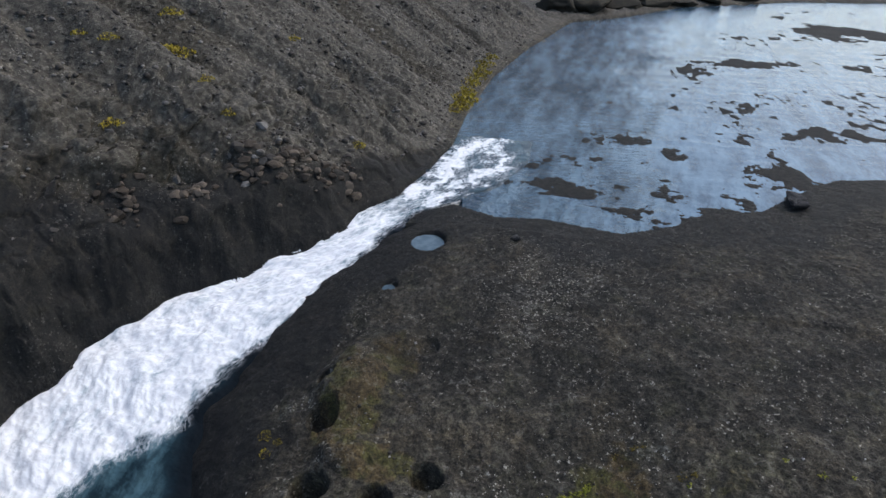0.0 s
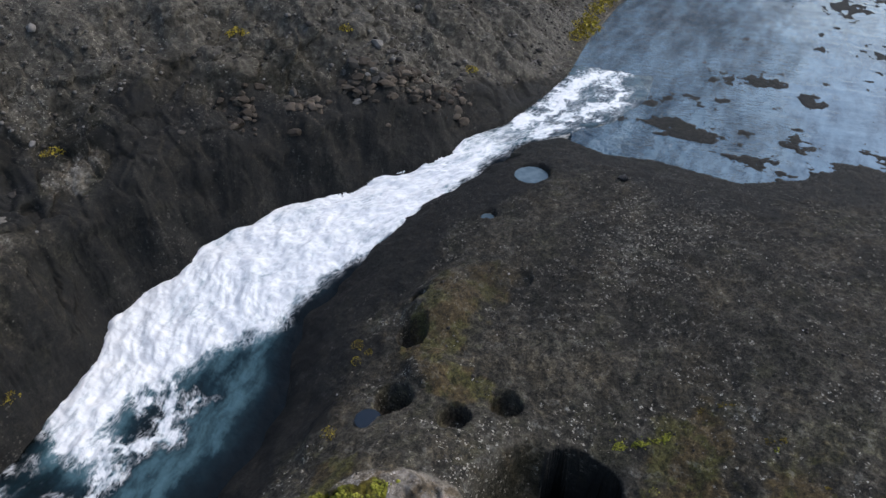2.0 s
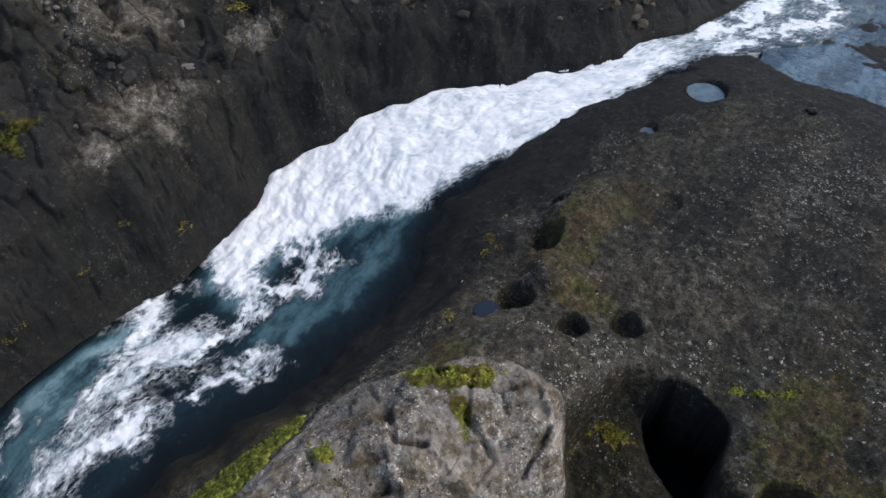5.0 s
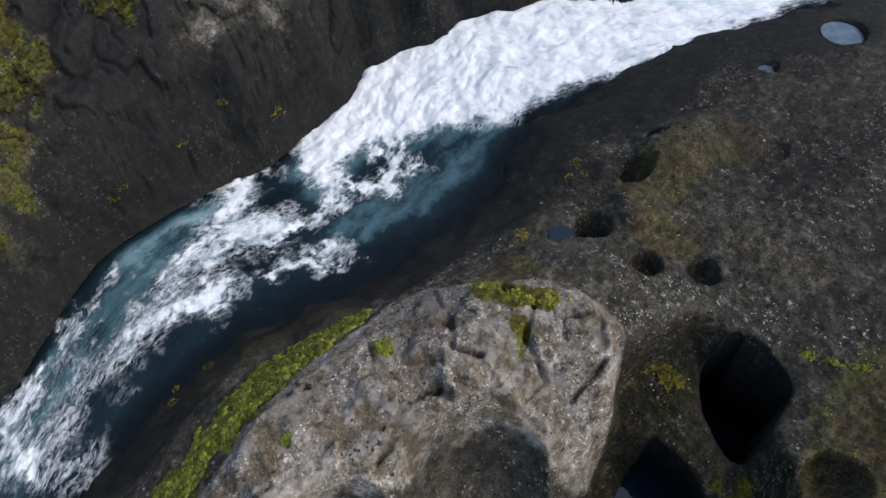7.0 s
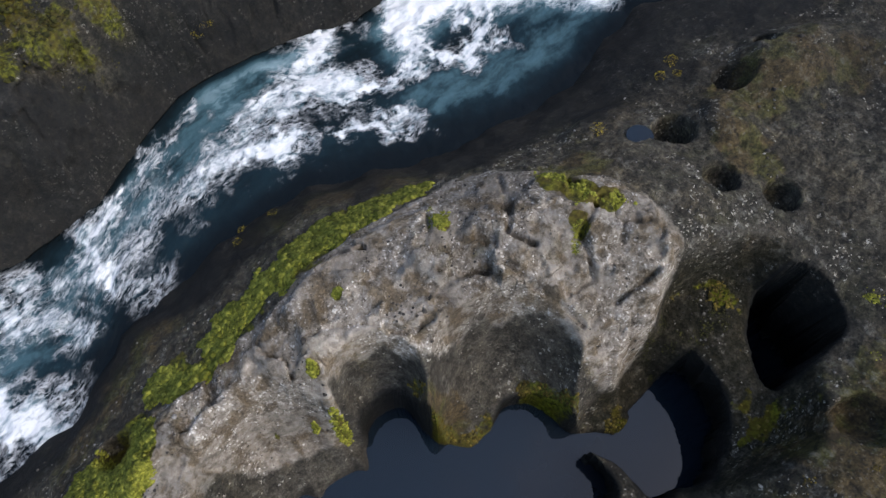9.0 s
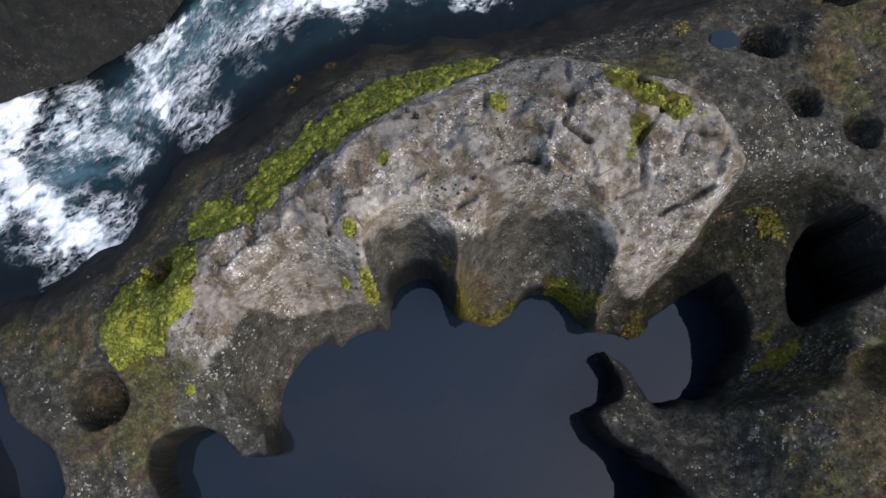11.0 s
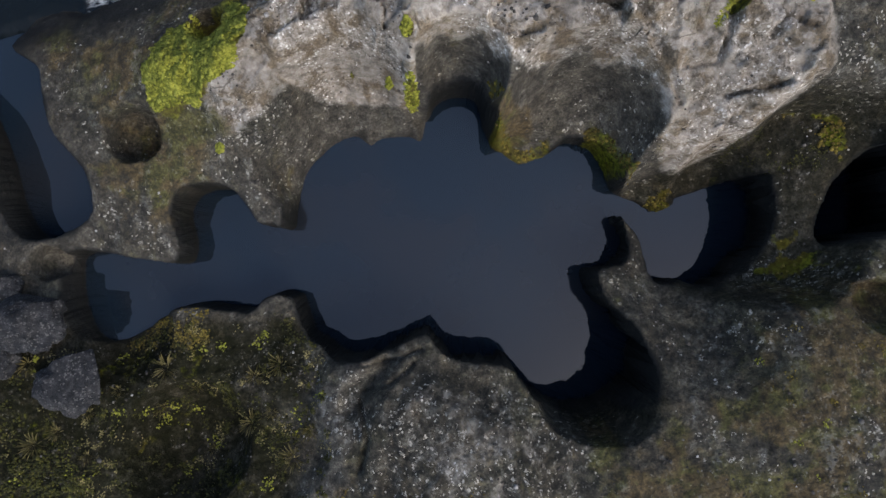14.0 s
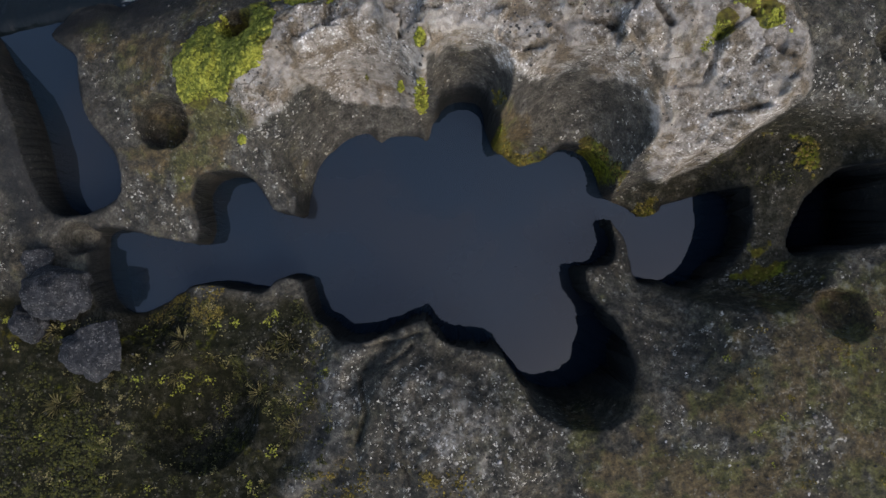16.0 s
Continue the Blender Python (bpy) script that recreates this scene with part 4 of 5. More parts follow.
def river():
    ns, nv = 1000, 150
    a = resample([p for p in RIVER_SOUTH if p[0] > -20] + [(25, 4.4), (28, 3.6), (33, 4.0)], ns)
    b = resample([p for p in RIVER_NORTH if p[0] > -20] + [(29.34, 7.9), (33, 8.2)], ns)
    v = np.linspace(-0.10, 1.05, nv)[:, None]
    x = a[None, :, 0] * (1 - v) + b[None, :, 0] * v
    y = a[None, :, 1] * (1 - v) + b[None, :, 1] * v
    mid = (a + b) / 2
    s = np.concatenate([[0], np.cumsum(np.hypot(*np.diff(mid, axis=0).T))])
    s = np.broadcast_to(s, x.shape)
    across = (v - 0.5) * np.hypot(*(b - a).T)[None]
    warp = 0.8 * fbm(x, y, 1.1, 6, 95, 0.66), 0.8 * fbm(x, y, 1.1, 6, 96, 0.66)
    lines = []
    for k, wide, pts in FOAM + TEAL:
        d = np.full(x.shape, 9.0)
        for (ax, ay), (bx, by) in zip(pts, pts[1:]):
            dx, dy = bx - ax, by - ay
            t = np.clip(((x + warp[0] - ax) * dx + (y + warp[1] - ay) * dy) / (dx * dx + dy * dy), 0, 1)
            d = np.minimum(d, np.hypot(x + warp[0] - ax - t * dx, y + warp[1] - ay - t * dy))
        lines.append(k * (0.52 * ease(2.8, 0.6, d / wide) + 0.40 * ease(1.3, 0.1, d / wide)))
    foam = np.maximum.reduce(lines[:len(FOAM)])
    teal = np.maximum.reduce(lines[len(FOAM):])
    white = outline_distance(x + 0.35 * warp[0], y + 0.35 * warp[1], np.array(FALLS), 3.0)
    foam = np.maximum(foam, ease(0.45, -0.45, white) * np.interp(x, [19.5, 23.5], [1, 0.5]))
    teal = np.maximum(teal, np.maximum(0.9 * ease(0.3, 0.9, foam), 0.6 * ease(1.3, 0.0, white)))
    teal = teal * ease(0.02, 0.22, v + 0.05 * warp[0]) * ease(1.0, 0.86, v)
    teal = np.maximum(teal, 0.35 * ease(21, 24, x))
    foam = np.maximum(foam, 0.30 * ease(21, 23, x) * ease(32, 28, x) * ease(-0.3, 0.35, fbm(s, across * 2, 2.0, 4, 94)))
    z = river_level(x, y) + 0.03
    rough = 0.06 + 0.15 * foam
    rough = rough * np.interp(x, [22, 27], [1, 0.35])
    z = z + rough * (0.75 * fbm(s, across * 1.25, 1.0, 5, 97, 0.55) + 0.10 * foam)
    z = z - 0.5 * ease(0.06, -0.08, v) * ease(-8.5, -10, x)
    ends = ease(0.0, 0.16, v + 0.10) * ease(1.10, 0.94, v) * ease(0, 2.5, s[:, -1:] - s)
    z = z - 0.2 * (1 - ends) * ease(21.0, 22.5, x)
    z = z - 0.25 * ease(0.97, 1.04, v)
    flow = np.stack([s, across, np.zeros(x.shape)], -1)
    me = grid_mesh("river_water", x, y, z, [("foam", foam), ("teal", teal)])
    me.attributes.new("flow", "FLOAT_VECTOR", "POINT").data.foreach_set("vector", flow.astype(np.float32).ravel())
    me.materials.append(RUSH)
    return tagged(new("river_water", me), "white and teal river rushing down a rock chute", "water", kind="structure")


# the fall's white water, then streams of foam: strength, half width, line
FALLS = [(23.6, 7.4), (23.0, 7.0), (22.0, 7.3), (19.6, 8.2), (17.7, 8.9), (15.9, 9.6), (14.6, 10.3), (13.47, 10.94), (12.37, 11.3), (11.56, 11.45), (10.66, 12.09),
         (10.0, 12.76), (9.16, 13.18), (8.5, 13.2), (7.77, 14.1), (6.53, 13.9), (5.75, 13.07), (5.46, 13.6), (5.34, 14.65), (5.9, 15.6), (8, 18), (12, 18), (17, 15), (20, 11.5),
         (23, 9.2)]
FOAM = [(0.9, 0.32, [(7.66, 13.99), (8.3, 13.59), (8.17, 12.52), (7.46, 12.4), (6.57, 12.69), (6.01, 13.15)]), (0.85, 0.3, [(6.01, 13.15), (5.18, 12.66), (4.42, 12.57), (3.91, 12.72)]),
        (0.95, 0.5, [(3.75, 15.3), (3.28, 14.82), (2.45, 14.34)]), (0.92, 0.4, [(2.45, 14.34), (2.92, 13.39), (3.89, 13.02)]),
        (0.85, 0.45, [(3.73, 12.73), (2.69, 13.31), (1.83, 13.47), (0.91, 13.45)]), (0.74, 0.45, [(0.91, 13.45), (-0.01, 12.95), (-0.95, 12.32), (-1.95, 11.82)]),
        (0.6, 0.5, [(-1.95, 11.82), (-3.35, 11.35), (-4.2, 10.57)]), (1.0, 0.5, [(0.05, 12.31), (0.79, 12.42), (1.19, 11.98)]), (0.8, 0.25, [(4.85, 10.95), (3.73, 11.4), (2.76, 11.69)]),
        (0.55, 0.2, [(-0.87, 14.64), (-2.31, 13.42), (-3.14, 12.38)]), (0.85, 0.32, [(-3.99, 12.62), (-4.78, 11.52), (-4.83, 10.25)]), (0.75, 0.4, [(-6.82, 11.27), (-6.19, 10.19), (-5.95, 9.37)]),
        (1.0, 0.58, [(-8.63, 12.1), (-9.05, 11.01), (-8.87, 9.81), (-8.11, 8.5), (-7.53, 7.4), (-6.6, 7.2)]), (0.8, 0.4, [(-9.69, 10.66), (-9.32, 9.75), (-9.74, 8.56)]),
        (0.8, 0.3, [(-7.85, 10.73), (-6.28, 9.94)]), (0.65, 0.35, [(-5.3, 11.27), (-4.7, 10.11), (-3.4, 9.52)]), (0.65, 0.3, [(-6.27, 11.2), (-7.02, 10.04)]),
        (0.95, 0.35, [(22.6, 7.0), (24.2, 6.2), (26.4, 5.4), (28.2, 4.7)]), (1.08, 0.5, [(23.4, 7.6), (25.0, 7.2), (27.6, 7.1), (30.5, 6.2)]), (0.9, 0.4, [(29.0, 5.6), (31.6, 5.4)])]
TEAL = [(0.85, 0.8, [(-0.16, 14.9), (1.13, 15.1), (3.0, 15.1)]), (0.58, 0.85, [(12.0, 11.2), (9.6, 11.2), (7.2, 11.2), (5.6, 11.4)]), (0.74, 0.95, [(2.9, 15.0), (1.2, 15.2), (-0.2, 14.4)]), (0.56, 0.95, [(-0.2, 14.2), (-2.6, 12.6), (-5.4, 10.8), (-8, 9)]),
        (0.25, 0.7, [(4.6, 11.4), (2.0, 11.2), (-1.0, 10.9), (-3.6, 9.8)])]
river()

for place, r, z, label in (((19.72, 6.02), 0.64, 3.85, "round puddle of rainwater in a pothole"), ((17.1, 6.6), 0.26, None, "small puddle of rainwater in a hollow"),
                           ((8.70, 6.30), 0.34, None, "blue puddle of rainwater beside a pothole")):
    level = z if z else float(ground_at(*place)[0]) + 0.07
    flat_water("puddle", [(place[0] + r * math.cos(a / 12 * math.tau), place[1] + r * math.sin(a / 12 * math.tau)) for a in range(12)], level, label, PUDDLE if place[0] > 12 else STILL)


# ---------------------------------------------------------------- loose things
def plain_material(name, stops, scale, rough=0.9, depth=0.02, island=0.0, flecks=0.0):
    m = Nodes(name)
    v = m.math("ADD", m.math("MULTIPLY", m.noise(scale, 7, 0.62), 0.7), m.math("MULTIPLY", m.noise(scale * 6, 5), 0.3))
    if island:
        rnd = m.tree.nodes.new("ShaderNodeNewGeometry").outputs["Random Per Island"]
        v = m.math("ADD", v, m.math("MULTIPLY", m.math("SUBTRACT", rnd, 0.5), island))
    colour = m.ramp(v, *stops)
    if flecks:
        _, c = m.cells(30.0)
        colour = m.mix(m.math("MULTIPLY", m.math("GREATER_THAN", c, 0.80), flecks), colour, (0.24, 0.23, 0.21))
    return m.finish(colour, rough, m.bump(m.noise(scale * 3, 6), depth, 0.8), Specular_IOR_Level=0.3)


STONE = plain_material("loose_stone", ((0.36, (0.005, 0.005, 0.006)), (0.5, (0.014, 0.014, 0.015)), (0.66, (0.050, 0.049, 0.048))), 6.0, depth=0.08, flecks=0.22)
PEBBLE = plain_material("pebbles", ((0.05, (0.018, 0.016, 0.014)), (0.6, (0.055, 0.048, 0.040)), (0.85, (0.13, 0.12, 0.105)), (1.0, (0.38, 0.36, 0.33))), 5.0, island=0.9)
SCREE = plain_material("scree_stones", ((0.1, (0.018, 0.016, 0.014)), (0.55, (0.055, 0.049, 0.042)), (0.95, (0.19, 0.18, 0.165))), 3.0, island=0.7)
BANK = plain_material("bank_stone", ((0.3, (0.010, 0.009, 0.006)), (0.55, (0.026, 0.022, 0.014)), (0.85, (0.065, 0.056, 0.036))), 2.0)
MOSS = plain_material("moss", ((0.26, (0.045, 0.046, 0.006)), (0.46, (0.135, 0.140, 0.014)), (0.74, (0.32, 0.315, 0.048))), 3.0, 1.0, 0.05, 0.26)
OLIVE = plain_material("olive_moss", ((0.25, (0.008, 0.0085, 0.0025)), (0.5, (0.026, 0.026, 0.005)), (0.8, (0.088, 0.082, 0.013))), 6.0, 1.0, 0.03, 0.3)
YELLOW = plain_material("autumn_leaves", ((0.2, (0.10, 0.075, 0.008)), (0.5, (0.26, 0.20, 0.016)), (0.8, (0.42, 0.34, 0.035))), 8.0, 0.8, 0.01, 0.5)
STRAW = plain_material("dry_grass", ((0.2, (0.035, 0.033, 0.009)), (0.5, (0.115, 0.098, 0.034)), (0.8, (0.25, 0.205, 0.09))), 8.0, 0.9, 0.01, 0.5)
STEM = plain_material("twigs", ((0.3, (0.03, 0.02, 0.01)), (0.7, (0.09, 0.06, 0.03))), 20.0)


def lump(level, seed, jag=0.25, cuts=0):
    """A rough stone of unit size: points and triangles."""
    bm = bmesh.new()
    bmesh.ops.create_icosphere(bm, subdivisions=level, radius=1)
    for v in bm.verts:
        p = v.co * 1.3 + Vector((seed * 7.1, seed * 3.3, 0))
        v.co *= 1 + jag * noise.fractal(p, 0.8, 2.0, 4) + 0.12 * jag * noise.noise(p * 5)
    pts = np.array([v.co[:] for v in bm.verts])
    faces = np.array([[v.index for v in f.verts] for f in bm.faces])
    bm.free()
    cut = np.random.default_rng(seed)
    for _ in range(cuts):
        n = cut.normal(size=3)
        n = n / np.linalg.norm(n)
        pts = pts - np.outer(np.maximum(pts @ n - cut.uniform(0.5, 0.8), 0) * 0.95, n)
    return pts, faces


def scatter(name, shapes, xs, ys, sizes, mat, label, category, sink=0.25, squash=0.6, rng=None, zs=None, smooth=True):
    """Many small lumps in one mesh of kind stuff."""
    zs = ground_at(xs, ys) if zs is None else zs
    pts, faces, base = [], [], 0
    for i in range(len(xs)):
        p, f = shapes[i % len(shapes)]
        a, s = rng.uniform(0, 6.28), sizes[i]
        c, n = math.cos(a), math.sin(a)
        k = np.array([s * rng.uniform(0.8, 1.25), s * rng.uniform(0.8, 1.25), s * squash * rng.uniform(0.8, 1.2)])
        q = p * k
        pts.append(np.stack([q[:, 0] * c - q[:, 1] * n + xs[i], q[:, 0] * n + q[:, 1] * c + ys[i], q[:, 2] + zs[i] + s * (squash * 0.5 - sink)], 1))
        faces.append(f + base)
        base += len(p)
    pts, faces = np.concatenate(pts), np.concatenate(faces).astype(np.int32)
    me = bpy.data.meshes.new(name)
    me.vertices.add(len(pts))
    me.vertices.foreach_set("co", pts.astype(np.float32).ravel())
    me.loops.add(faces.size)
    me.loops.foreach_set("vertex_index", faces.ravel())
    me.polygons.add(len(faces))
    me.polygons.foreach_set("loop_start", np.arange(0, faces.size, 3, dtype=np.int32))
    me.polygons.foreach_set("use_smooth", np.full(len(faces), smooth))
    me.update(calc_edges=True)
    me.materials.append(mat)
    return tagged(new(name, me), label, category, kind="stuff")


def inside(loop, n, rng, margin=0.0):
    """Random places inside an outline."""
    loop = smooth_loop(loop)
    lo, hi = loop.min(0), loop.max(0)
    x, y = rng.uniform(lo[0], hi[0], n), rng.uniform(lo[1], hi[1], n)
    keep = outline_distance(x, y, loop, 1.0) + 0.45 * fbm(x, y, 0.6, 4, 101) < margin + rng.uniform(-0.12, 0.06, n)
    return x[keep], y[keep]


FRINGE = plain_material("fringe_moss", ((0.28, (0.022, 0.018, 0.004)), (0.5, (0.075, 0.055, 0.010)), (0.76, (0.19, 0.145, 0.026))), 4.0, 1.0, 0.04, 0.35)
GOLD = plain_material("golden_moss", ((0.28, (0.012, 0.011, 0.003)), (0.48, (0.032, 0.029, 0.005)), (0.74, (0.085, 0.073, 0.012))), 3.0, 1.0, 0.05, 0.3)
BROKEN = plain_material("broken_rock", ((0.1, (0.018, 0.014, 0.010)), (0.5, (0.048, 0.038, 0.028)), (0.9, (0.12, 0.098, 0.075))), 3.0, island=0.6)
DOMES = [lump(1, 20 + i, 0.42) for i in range(6)]
CHIPS = [lump(1, 40 + i, 0.45) for i in range(6)]
RUBBLE = [lump(2, 60 + i, 0.35, 14) for i in range(6)]
rng = np.random.default_rng(7)

x, y = inside(MOSS_BAND, 24000, rng)
scatter("moss_mat", DOMES, x, y, rng.uniform(0.03, 0.085, len(x)) * (1 + 0.7 * fbm(x, y, 0.7, 2, 5)), MOSS,
        "thick yellow-green moss cushions along the rock edge", "moss", 0.10, 0.26, rng)
x, y = inside(MOSS_PATCH, 16000, rng)
keep = np.hypot(x + 4.85, y - 5.3) > 0.45
x, y = x[keep], y[keep]
scatter("moss_mat", DOMES, x, y, rng.uniform(0.02, 0.06, len(x)), MOSS, "bright yellow-green moss carpet round a pothole", "moss", 0.04, 0.13, rng)
for cx, cy, r, label in ((-0.57, 4.45, 0.13, "small bright green moss cushion on pale rock"), (-1.1, 3.95, 0.09, "small bright green moss cushion on pale rock"),
                         (-0.62, 3.68, 0.21, "green moss tongue beside a worn bowl"), (0.5, 5.6, 0.11, "small green moss cushion on pale rock"),
                         (-4.9, 2.6, 0.11, "small green moss cushion on speckled rock")):
    n = int(500 * r + 1200 * r * r)
    a, d = rng.uniform(0, 6.28, n), r * np.sqrt(rng.uniform(0, 1, n))
    x, y = cx + d * np.cos(a) * rng.uniform(0.8, 1.1), cy + d * np.sin(a)
    scatter("moss_mat", DOMES, x, y, rng.uniform(0.02, 0.05, n), MOSS if r < 0.5 else OLIVE, label, "moss", 0.12, 0.4, rng)


for label, wide, pts in (("yellow-green moss vein across pale rock", 0.13, [(5.6, 6.2), (5.95, 5.7), (6.15, 5.2), (6.5, 4.8), (6.7, 4.5)]),
                         ("yellow-green moss vein across pale rock", 0.07, [(6.1, 5.2), (5.7, 4.75), (5.25, 4.1)]),
                         ("yellow-green moss in a crack of pale rock", 0.13, [(3.2, 6.45), (3.1, 6.1), (3.25, 5.9)]),
                         ("thin green moss strip by a deep pothole", 0.07, [(10.35, 0.67), (10.5, 0.36), (10.6, 0.0), (10.85, -0.35), (10.9, -0.5)])):
    p = np.array(pts)
    n = 420
    t = rng.uniform(0, len(p) - 1.001, n)
    i = t.astype(int)
    q = p[i] + (p[i + 1] - p[i]) * (t - i)[:, None] + rng.normal(0, wide * 0.7, (n, 2))
    keep = fbm(q[:, 0], q[:, 1], 0.35, 3, 131) > -0.02
    x, y = q[keep, 0], q[keep, 1]
    scatter("moss_mat", DOMES, x, y, rng.uniform(0.015, 0.045, len(x)) if wide > 0.1 else rng.uniform(0.012, 0.03, len(x)), MOSS, label, "moss", 0.12, 0.3, rng)


def where(mask, lo, n, rng, box):
    """Random places in a box of the plan where one of the masks is high."""
    x, y = rng.uniform(box[0], box[2], n), rng.uniform(box[1], box[3], n)
    i, j = np.searchsorted(GX, x), np.searchsorted(GY, y)
    keep = (MASKS[mask][j, i] > lo + rng.uniform(0, 0.3, n)) & (POOL[j, i] > 0.06)
    return x[keep], y[keep]


def clumps(n, box, spread, sizes, mat, label, seed, low=-9.0):
    """Small cushions of moss in loose clusters, where the ground is neither pool nor river."""
    rng = np.random.default_rng(seed)
    cx, cy = rng.uniform(box[0], box[2], n), rng.uniform(box[1], box[3], n)
    keep = fbm(cx, cy, 1.4, 3, seed) > low
    cx, cy = cx[keep], cy[keep]
    many = rng.integers(6, 34, len(cx))
    wide = np.repeat(rng.uniform(0.5, 1.5, len(cx)) * spread, many)
    x, y = np.repeat(cx, many) + rng.normal(0, 1, many.sum()) * wide, np.repeat(cy, many) + rng.normal(0, 1, many.sum()) * wide
    i, j = np.clip(np.searchsorted(GX, x), 0, len(GX) - 1), np.clip(np.searchsorted(GY, y), 0, len(GY) - 1)
    keep = (POOL[j, i] > 0.05) & (RIV[j, i] > 0.3)
    x, y = x[keep], y[keep]
    scatter("moss_tufts", DOMES, x, y, rng.uniform(sizes[0], sizes[1], len(x)), mat, label, "moss", 0.2, 0.8, rng)


HOLLOW = (-11.5, -7.2, -2.7, -1.3)
clumps(420, HOLLOW, 0.07, (0.010, 0.032), OLIVE, "olive moss clumps over dark wet ground", 151, -0.1)
clumps(90, HOLLOW, 0.07, (0.008, 0.028), MOSS, "yellow-green moss clumps over dark ground", 152, 0.05)
clumps(260, HOLLOW, 0.06, (0.008, 0.022), STRAW, "straw-coloured dead moss over dark ground", 153, -0.05)
clumps(150, (-11.8, -7.2, -8.2, -4.2), 0.12, (0.015, 0.040), OLIVE, "deep olive moss cushions in a dark hollow", 154)
clumps(70, (-8.0, -1.9, -5.6, -0.9), 0.07, (0.010, 0.028), FRINGE, "golden-brown moss on the pool's rock edge", 155)
clumps(60, (-2.9, -7.2, 0.8, -5.0), 0.10, (0.012, 0.034), FRINGE, "golden moss between grey rock folds", 156, 0.0)
clumps(110, (6.0, -7.0, 12.0, -0.4), 0.05, (0.008, 0.022), FRINGE, "golden lichen clumps on the grey slab", 157, 0.05)
clumps(60, (5.0, -7.0, 12.0, -0.4), 0.04, (0.008, 0.020), MOSS, "yellow-green lichen spots on the grey slab", 158, 0.15)
clumps(22, (6.4, 1.5, 8.2, 2.5), 0.07, (0.010, 0.022), OLIVE, "golden moss in a shaded rock hollow", 159)
x, y = where("moss", 0.30, 12000, rng, (1, 0.5, 13, 4))
scatter("moss_tufts", DOMES, x, y, rng.uniform(0.015, 0.05, len(x)), FRINGE, "rusty olive moss fringe along the pool rims", "moss", 0.3, 0.8, rng)
x, y = where("moss", 0.42, 5000, rng, (5.2, -7, 12, 0.4))
scatter("moss_tufts", DOMES, x, y, rng.uniform(0.012, 0.04, len(x)), FRINGE, "rusty olive moss specks over the grey slab", "moss", 0.3, 0.6, rng)
x, y = where("moss", 0.40, 9000, rng, (-8, 14, 10, 24))
scatter("moss_tufts", DOMES, x, y, rng.uniform(0.03, 0.10, len(x)), OLIVE, "olive moss cushions on the dark gorge wall", "moss", 0.3, 0.8, rng)

for gx, gy, r in GOLD_MOSS:
    n = int(700 * r * r + 40)
    a, d = rng.uniform(0, 6.28, n), r * 1.15 * np.sqrt(rng.uniform(0, 1, n))
    x, y = gx + d * np.cos(a), gy + d * np.sin(a)
    keep = fbm(x, y, 0.7, 3, 133) > -0.02
    x, y = x[keep], y[keep]
    scatter("moss_mat", DOMES, x, y, rng.uniform(0.012, 0.03, len(x)), GOLD, "golden-green moss cushions on the dark gorge side", "moss", 0.25, 0.4, rng)
t = rng.uniform(0, 1, 420)
x, y = 16.2 + 6.2 * t + rng.normal(0, 0.35, 420), 16.2 - 6.3 * t + rng.normal(0, 0.35, 420)
keep = fbm(x, y, 1.2, 3, 135) > -0.1
x, y = x[keep], y[keep]
scatter("rock_rubble", RUBBLE, x, y, 0.07 + 0.26 * rng.uniform(0, 1, len(x)) ** 2, BROKEN, "rusty broken blocks along the foot of the scree", "rubble", 0.42, 0.6, rng, None, False)

# loose stones: on the slab, on the scree slope, and rubble along the foot of the slope
x, y = rng.uniform(-11, 26, 26000), rng.uniform(-8, 8, 26000)
i, j = np.searchsorted(GX, x), np.searchsorted(GY, y)
keep = (POOL[j, i] > 0.25) & (RIV[j, i] > 0.6) & (MASKS["moss"][j, i] < 0.3) & (rng.uniform(0, 1, 26000) > 0.75 * MASKS["damp_shade"][j, i]) & (
    fbm(x, y, 1.3, 4, 111) > 0.10)
x, y = x[keep], y[keep]
scatter("pebbles", CHIPS, x, y, (0.010 + 0.028 * rng.uniform(0, 1, len(x)) ** 3) * (1 + 0.8 * (rng.uniform(0, 1, len(x)) > 0.96)), PEBBLE, "pale stone chips strewn over the slab", "pebbles", 0.2, 0.6, rng)
x, y = rng.uniform(4, 60, 16000), rng.uniform(8, 45, 16000)
i, j = np.searchsorted(GX, x), np.searchsorted(GY, y)
keep = (MASKS["scree"][j, i] > 0.3) & (fbm(x, y, 3.0, 3, 113) > -0.25) & (RIV[j, i] < 26)
x, y = x[keep], y[keep]
scatter("scree_stones", CHIPS, x, y, rng.uniform(0.03, 0.10, len(x)) * (1 + 1.0 * (rng.uniform(0, 1, len(x)) > 0.94)), SCREE, "grey and brown stones on the steep scree slope", "stones", 0.2, 0.65, rng)
x, y = rng.uniform(2, 30, 1500), rng.uniform(8, 22, 1500)
i, j = np.searchsorted(GX, x), np.searchsorted(GY, y)
keep = (MASKS["north"][j, i] > 0.5) & (np.abs(RIV[j, i] - 2.4) < 1.2) & (fbm(x, y, 2.0, 3, 115) > 0.2)
x, y = x[keep], y[keep]
scatter("rock_rubble", RUBBLE, x, y, 0.07 + 0.25 * rng.uniform(0, 1, len(x)) ** 2.5, SCREE, "broken lichen-grey blocks above the dark gorge wall", "rubble", 0.6, 0.8, rng, None, False)


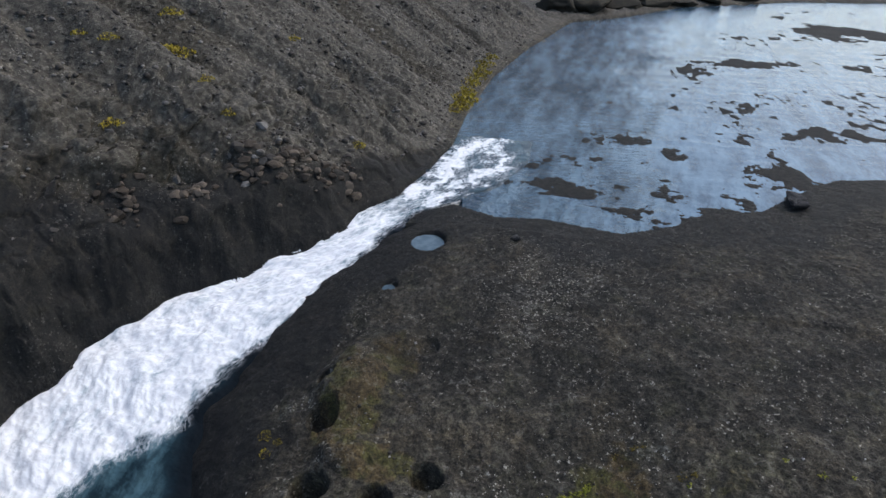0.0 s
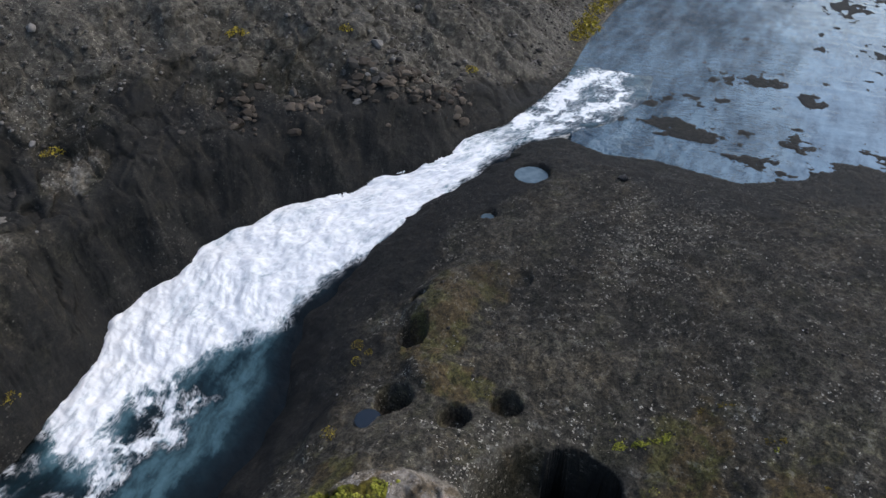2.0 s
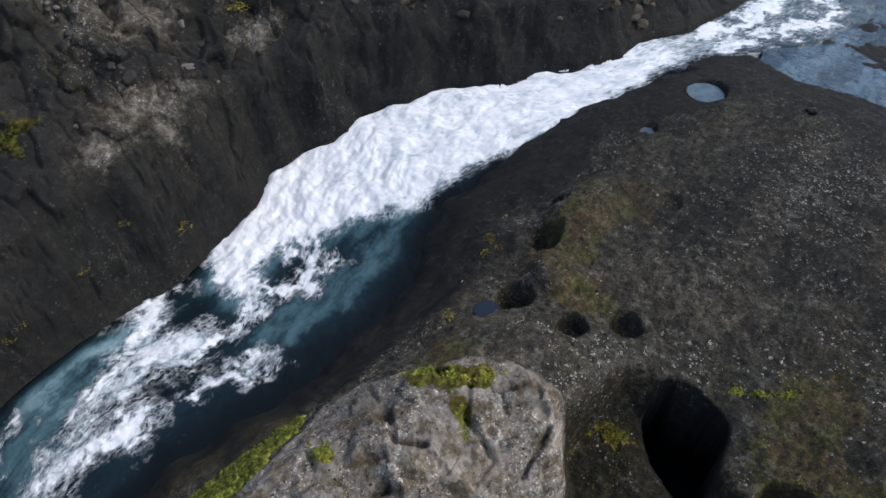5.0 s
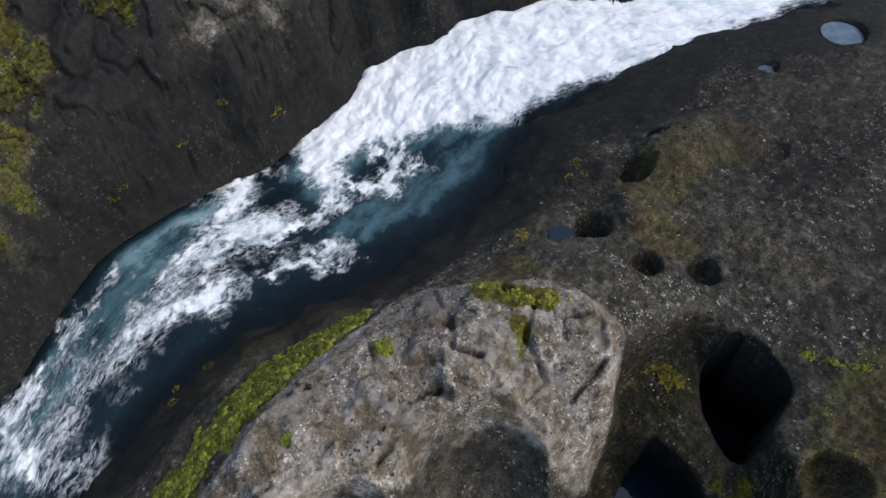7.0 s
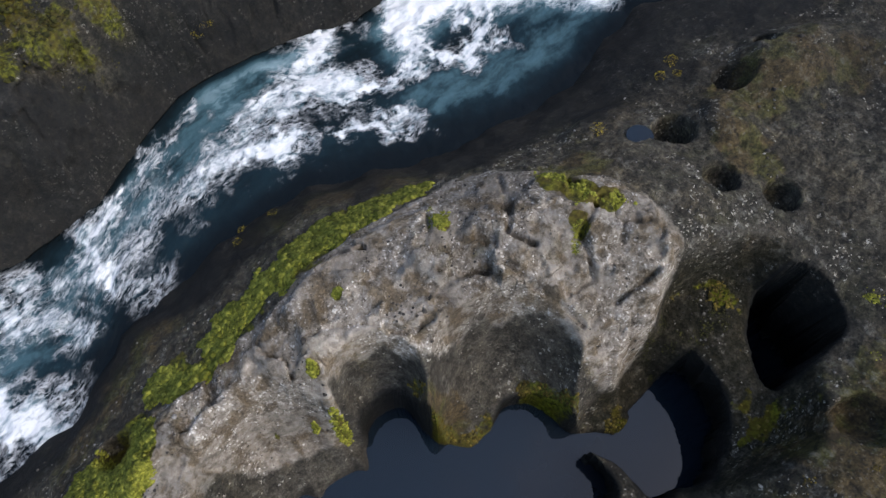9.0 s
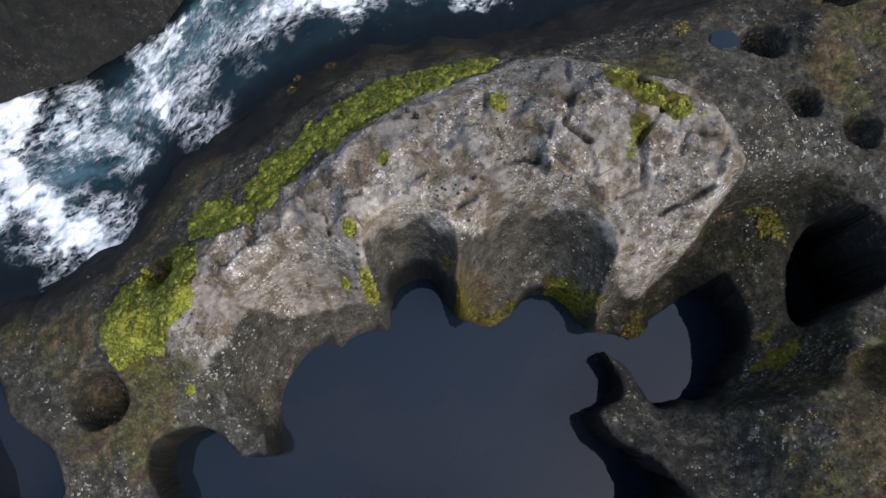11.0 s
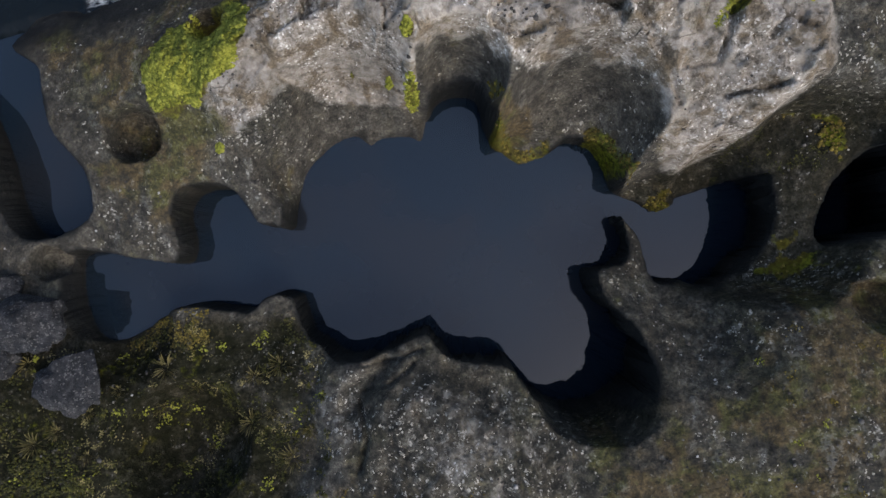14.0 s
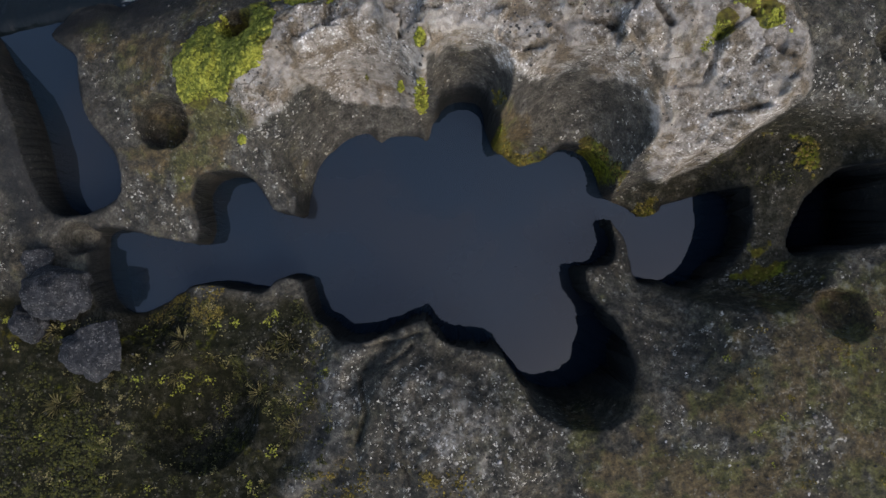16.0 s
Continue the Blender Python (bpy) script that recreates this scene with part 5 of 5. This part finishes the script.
def boulder(place, size, seed, label, tilt=0.0, sink=0.25, group=""):
    p, f = lump(4, seed, 0.30, 4)
    p = p * (1 + 0.035 * perlin(p[:, 0] * 5 + seed, p[:, 1] * 5 + p[:, 2] * 3, seed))[:, None]
    me = bpy.data.meshes.new("boulder")
    flat = p * np.array(size)
    me.from_pydata(flat.tolist(), [], f.tolist())
    me.polygons.foreach_set("use_smooth", np.ones(len(f), bool))
    me.materials.append(BANK if group else STONE)
    ob = tagged(new("boulder", me), label, "boulder", group)
    ob.matrix_world = pose(place[0], place[1], float(ground_at(*place)[0]) + size[2] * (0.6 - sink), tilt, 0, seed * 40)
    return ob


boulder((-9.5, -1.05), (0.86, 0.74, 0.6), 1, "rounded dark grey boulder wedged at the pool's edge", 8, 0.1)
boulder((-8.6, -2.45), (0.80, 0.86, 0.55), 2, "blocky dark grey boulder on mossy ground", -6)
boulder((-10.3, -1.9), (0.5, 0.45, 0.4), 3, "small grey boulder beside a larger one")
boulder((-10.0, -0.4), (0.4, 0.35, 0.35), 4, "small mossy grey boulder at the pool's edge")
boulder((26.2, -7.4), (0.75, 0.55, 0.28), 5, "flat grey stone lying in the lake's shallows")
boulder((20.24, 2.93), (0.20, 0.16, 0.12), 6, "small pale stone on the bare slab")
for k, (px, py, sx, sz) in enumerate(((72.5, 4.6, 3.4, 1.6), (75.0, 1.2, 2.2, 0.9), (77.6, -2.4, 2.4, 0.8), (80.0, -5.2, 2.2, 0.7), (82.5, -8.5, 1.8, 0.6), (85.2, -12.0, 2.0, 0.5), (69.8, 7.2, 2.4, 1.3))):
    boulder((px, py), (sx, sx * 0.8, sz), 10 + k, "brown boulder on the lake's far bank", 0, 0.3, "boulders on the far bank")


def shrub(place, size, seed, label, mat=None, blades=170, grass=False):
    """A low tuft: short stems and many small leaves."""
    rng = np.random.default_rng(seed)
    z0 = float(ground_at(*place)[0])
    base = tagged(new("tuft"), label, "tuft")
    base.location = (place[0], place[1], z0)
    pts, faces = [], []
    for _ in range(blades):
        a, r = rng.uniform(0, 6.28), size * math.sqrt(rng.uniform(0, 1))
        c = np.array([r * math.cos(a), r * math.sin(a), size * rng.uniform(0.05, 0.6) * (1.1 - r / size)])
        u, w = rng.normal(size=3), rng.normal(size=3)
        u, w = u / np.linalg.norm(u), w / np.linalg.norm(w)
        k = size * rng.uniform(0.07, 0.16)
        n = len(pts)
        if grass:
            lean = rng.uniform(0.3, 1.2)
            tip = np.array([math.cos(a) * math.sin(lean), math.sin(a) * math.sin(lean), math.cos(lean) * 0.8]) * size * rng.uniform(0.6, 1.3)
            side = np.array([-math.sin(a), math.cos(a), 0]) * size * 0.035
            foot = np.array([c[0] * 0.3, c[1] * 0.3, 0.0])
            pts += [foot - side, foot + tip * 0.6 - side + np.array([0, 0, 0.1 * size]), foot + tip, foot + tip * 0.6 + side + np.array([0, 0, 0.1 * size])]
            faces += [(n, n + 1, n + 2), (n, n + 2, n + 3)]
            continue
        pts += [c - u * k, c + w * k * 0.5, c + u * k, c - w * k * 0.5 + np.array([0, 0, 0.3 * k])]
        faces += [(n, n + 1, n + 2), (n, n + 2, n + 3)]
    me = bpy.data.meshes.new("leaves")
    me.from_pydata([tuple(p) for p in pts], [], faces)
    me.materials.append(mat or YELLOW)
    leaves = tagged(new("leaves", me), kind="stuff")
    leaves.parent = base
    bm = bmesh.new()
    for i in range(9):
        a, r = i * 0.7, size * (0.2 + 0.6 * rng.uniform())
        m = Matrix.Translation((0.5 * r * math.cos(a), 0.5 * r * math.sin(a), size * 0.16)) @ Euler((0.5 * math.sin(a), 0.5 * math.cos(a), a)).to_matrix().to_4x4()
        bmesh.ops.create_cone(bm, segments=5, radius1=0.02 * size, radius2=0.008 * size, depth=size * 0.45, matrix=m, cap_ends=True)
    me = bpy.data.meshes.new("stems")
    bm.to_mesh(me)
    bm.free()
    me.materials.append(STEM)
    stems = tagged(new("stems", me), kind="stuff")
    stems.parent = base
    return base


YELLOW_TUFT = "autumn-yellow low shrub tuft on the scree slope"
for k, (px, py, s) in enumerate(((23.17, 17.82, 0.8), (22.7, 17.9, 0.55), (22.1, 15.93, 0.4), (18.82, 17.84, 0.45), (28.2, 15.15, 0.4), (24.19, 10.5, 0.4), (25.5, 19.5, 0.55), (21.3, 19.3, 0.45), (9.2, 21.4, 0.35), (11.4, 19.6, 0.4), (10.8, 21.8, 0.4), (21.0, 14.3, 0.35),
                                 (21.0, 20.3, 0.35))):
    shrub((px, py), s, 200 + k, YELLOW_TUFT)
for k, (px, py, s) in enumerate(((34.6, 8.8, 0.7), (35.6, 8.9, 0.8), (36.7, 9.0, 1.0), (38.0, 9.15, 0.8), (39.6, 9.3, 0.8), (41.2, 9.3, 0.85), (42.8, 9.35, 0.9), (44.6, 9.4, 0.9), (46.5, 9.4, 0.7))):
    shrub((px, py), s, 220 + k, "golden grass clump along the lake's shore")
for k, (px, py, s) in enumerate(((0.0, 9.75, 0.16), (-1.1, 9.35, 0.16), (-0.9, 9.9, 0.14), (0.5, 15.95, 0.25), (5.63, 15.95, 0.28), (0.2, 15.85, 0.22), (2.6, 16.2, 0.22), (4.2, 16.3, 0.18),
                                 (11.05, 8.05, 0.22), (10.5, 7.75, 0.2), (10.85, 7.55, 0.16), (8.0, 7.0, 0.22))):
    shrub((px, py), s, 240 + k, "yellow-green plant tuft on wet dark rock", None, 90)
for k, (px, py) in enumerate(((-4.1, -3.4), (-3.2, -3.8), (-4.6, -3.65), (-6.1, -2.9), (-9.0, -3.65), (-9.5, -3.9), (-8.3, -3.25), (-7.0, -3.4), (-3.9, -2.35), (-5.9, -4.55),
                              (-4.5, -2.6), (-6.6, -2.35), (-8.3, -4.2), (-9.75, -2.1), (-3.6, -4.4), (-7.7, -2.8))):
    shrub((px, py), 0.17 + 0.07 * (k % 3), 300 + k, "straw-coloured dry grass tuft on dark mossy ground", STRAW, 46, True)
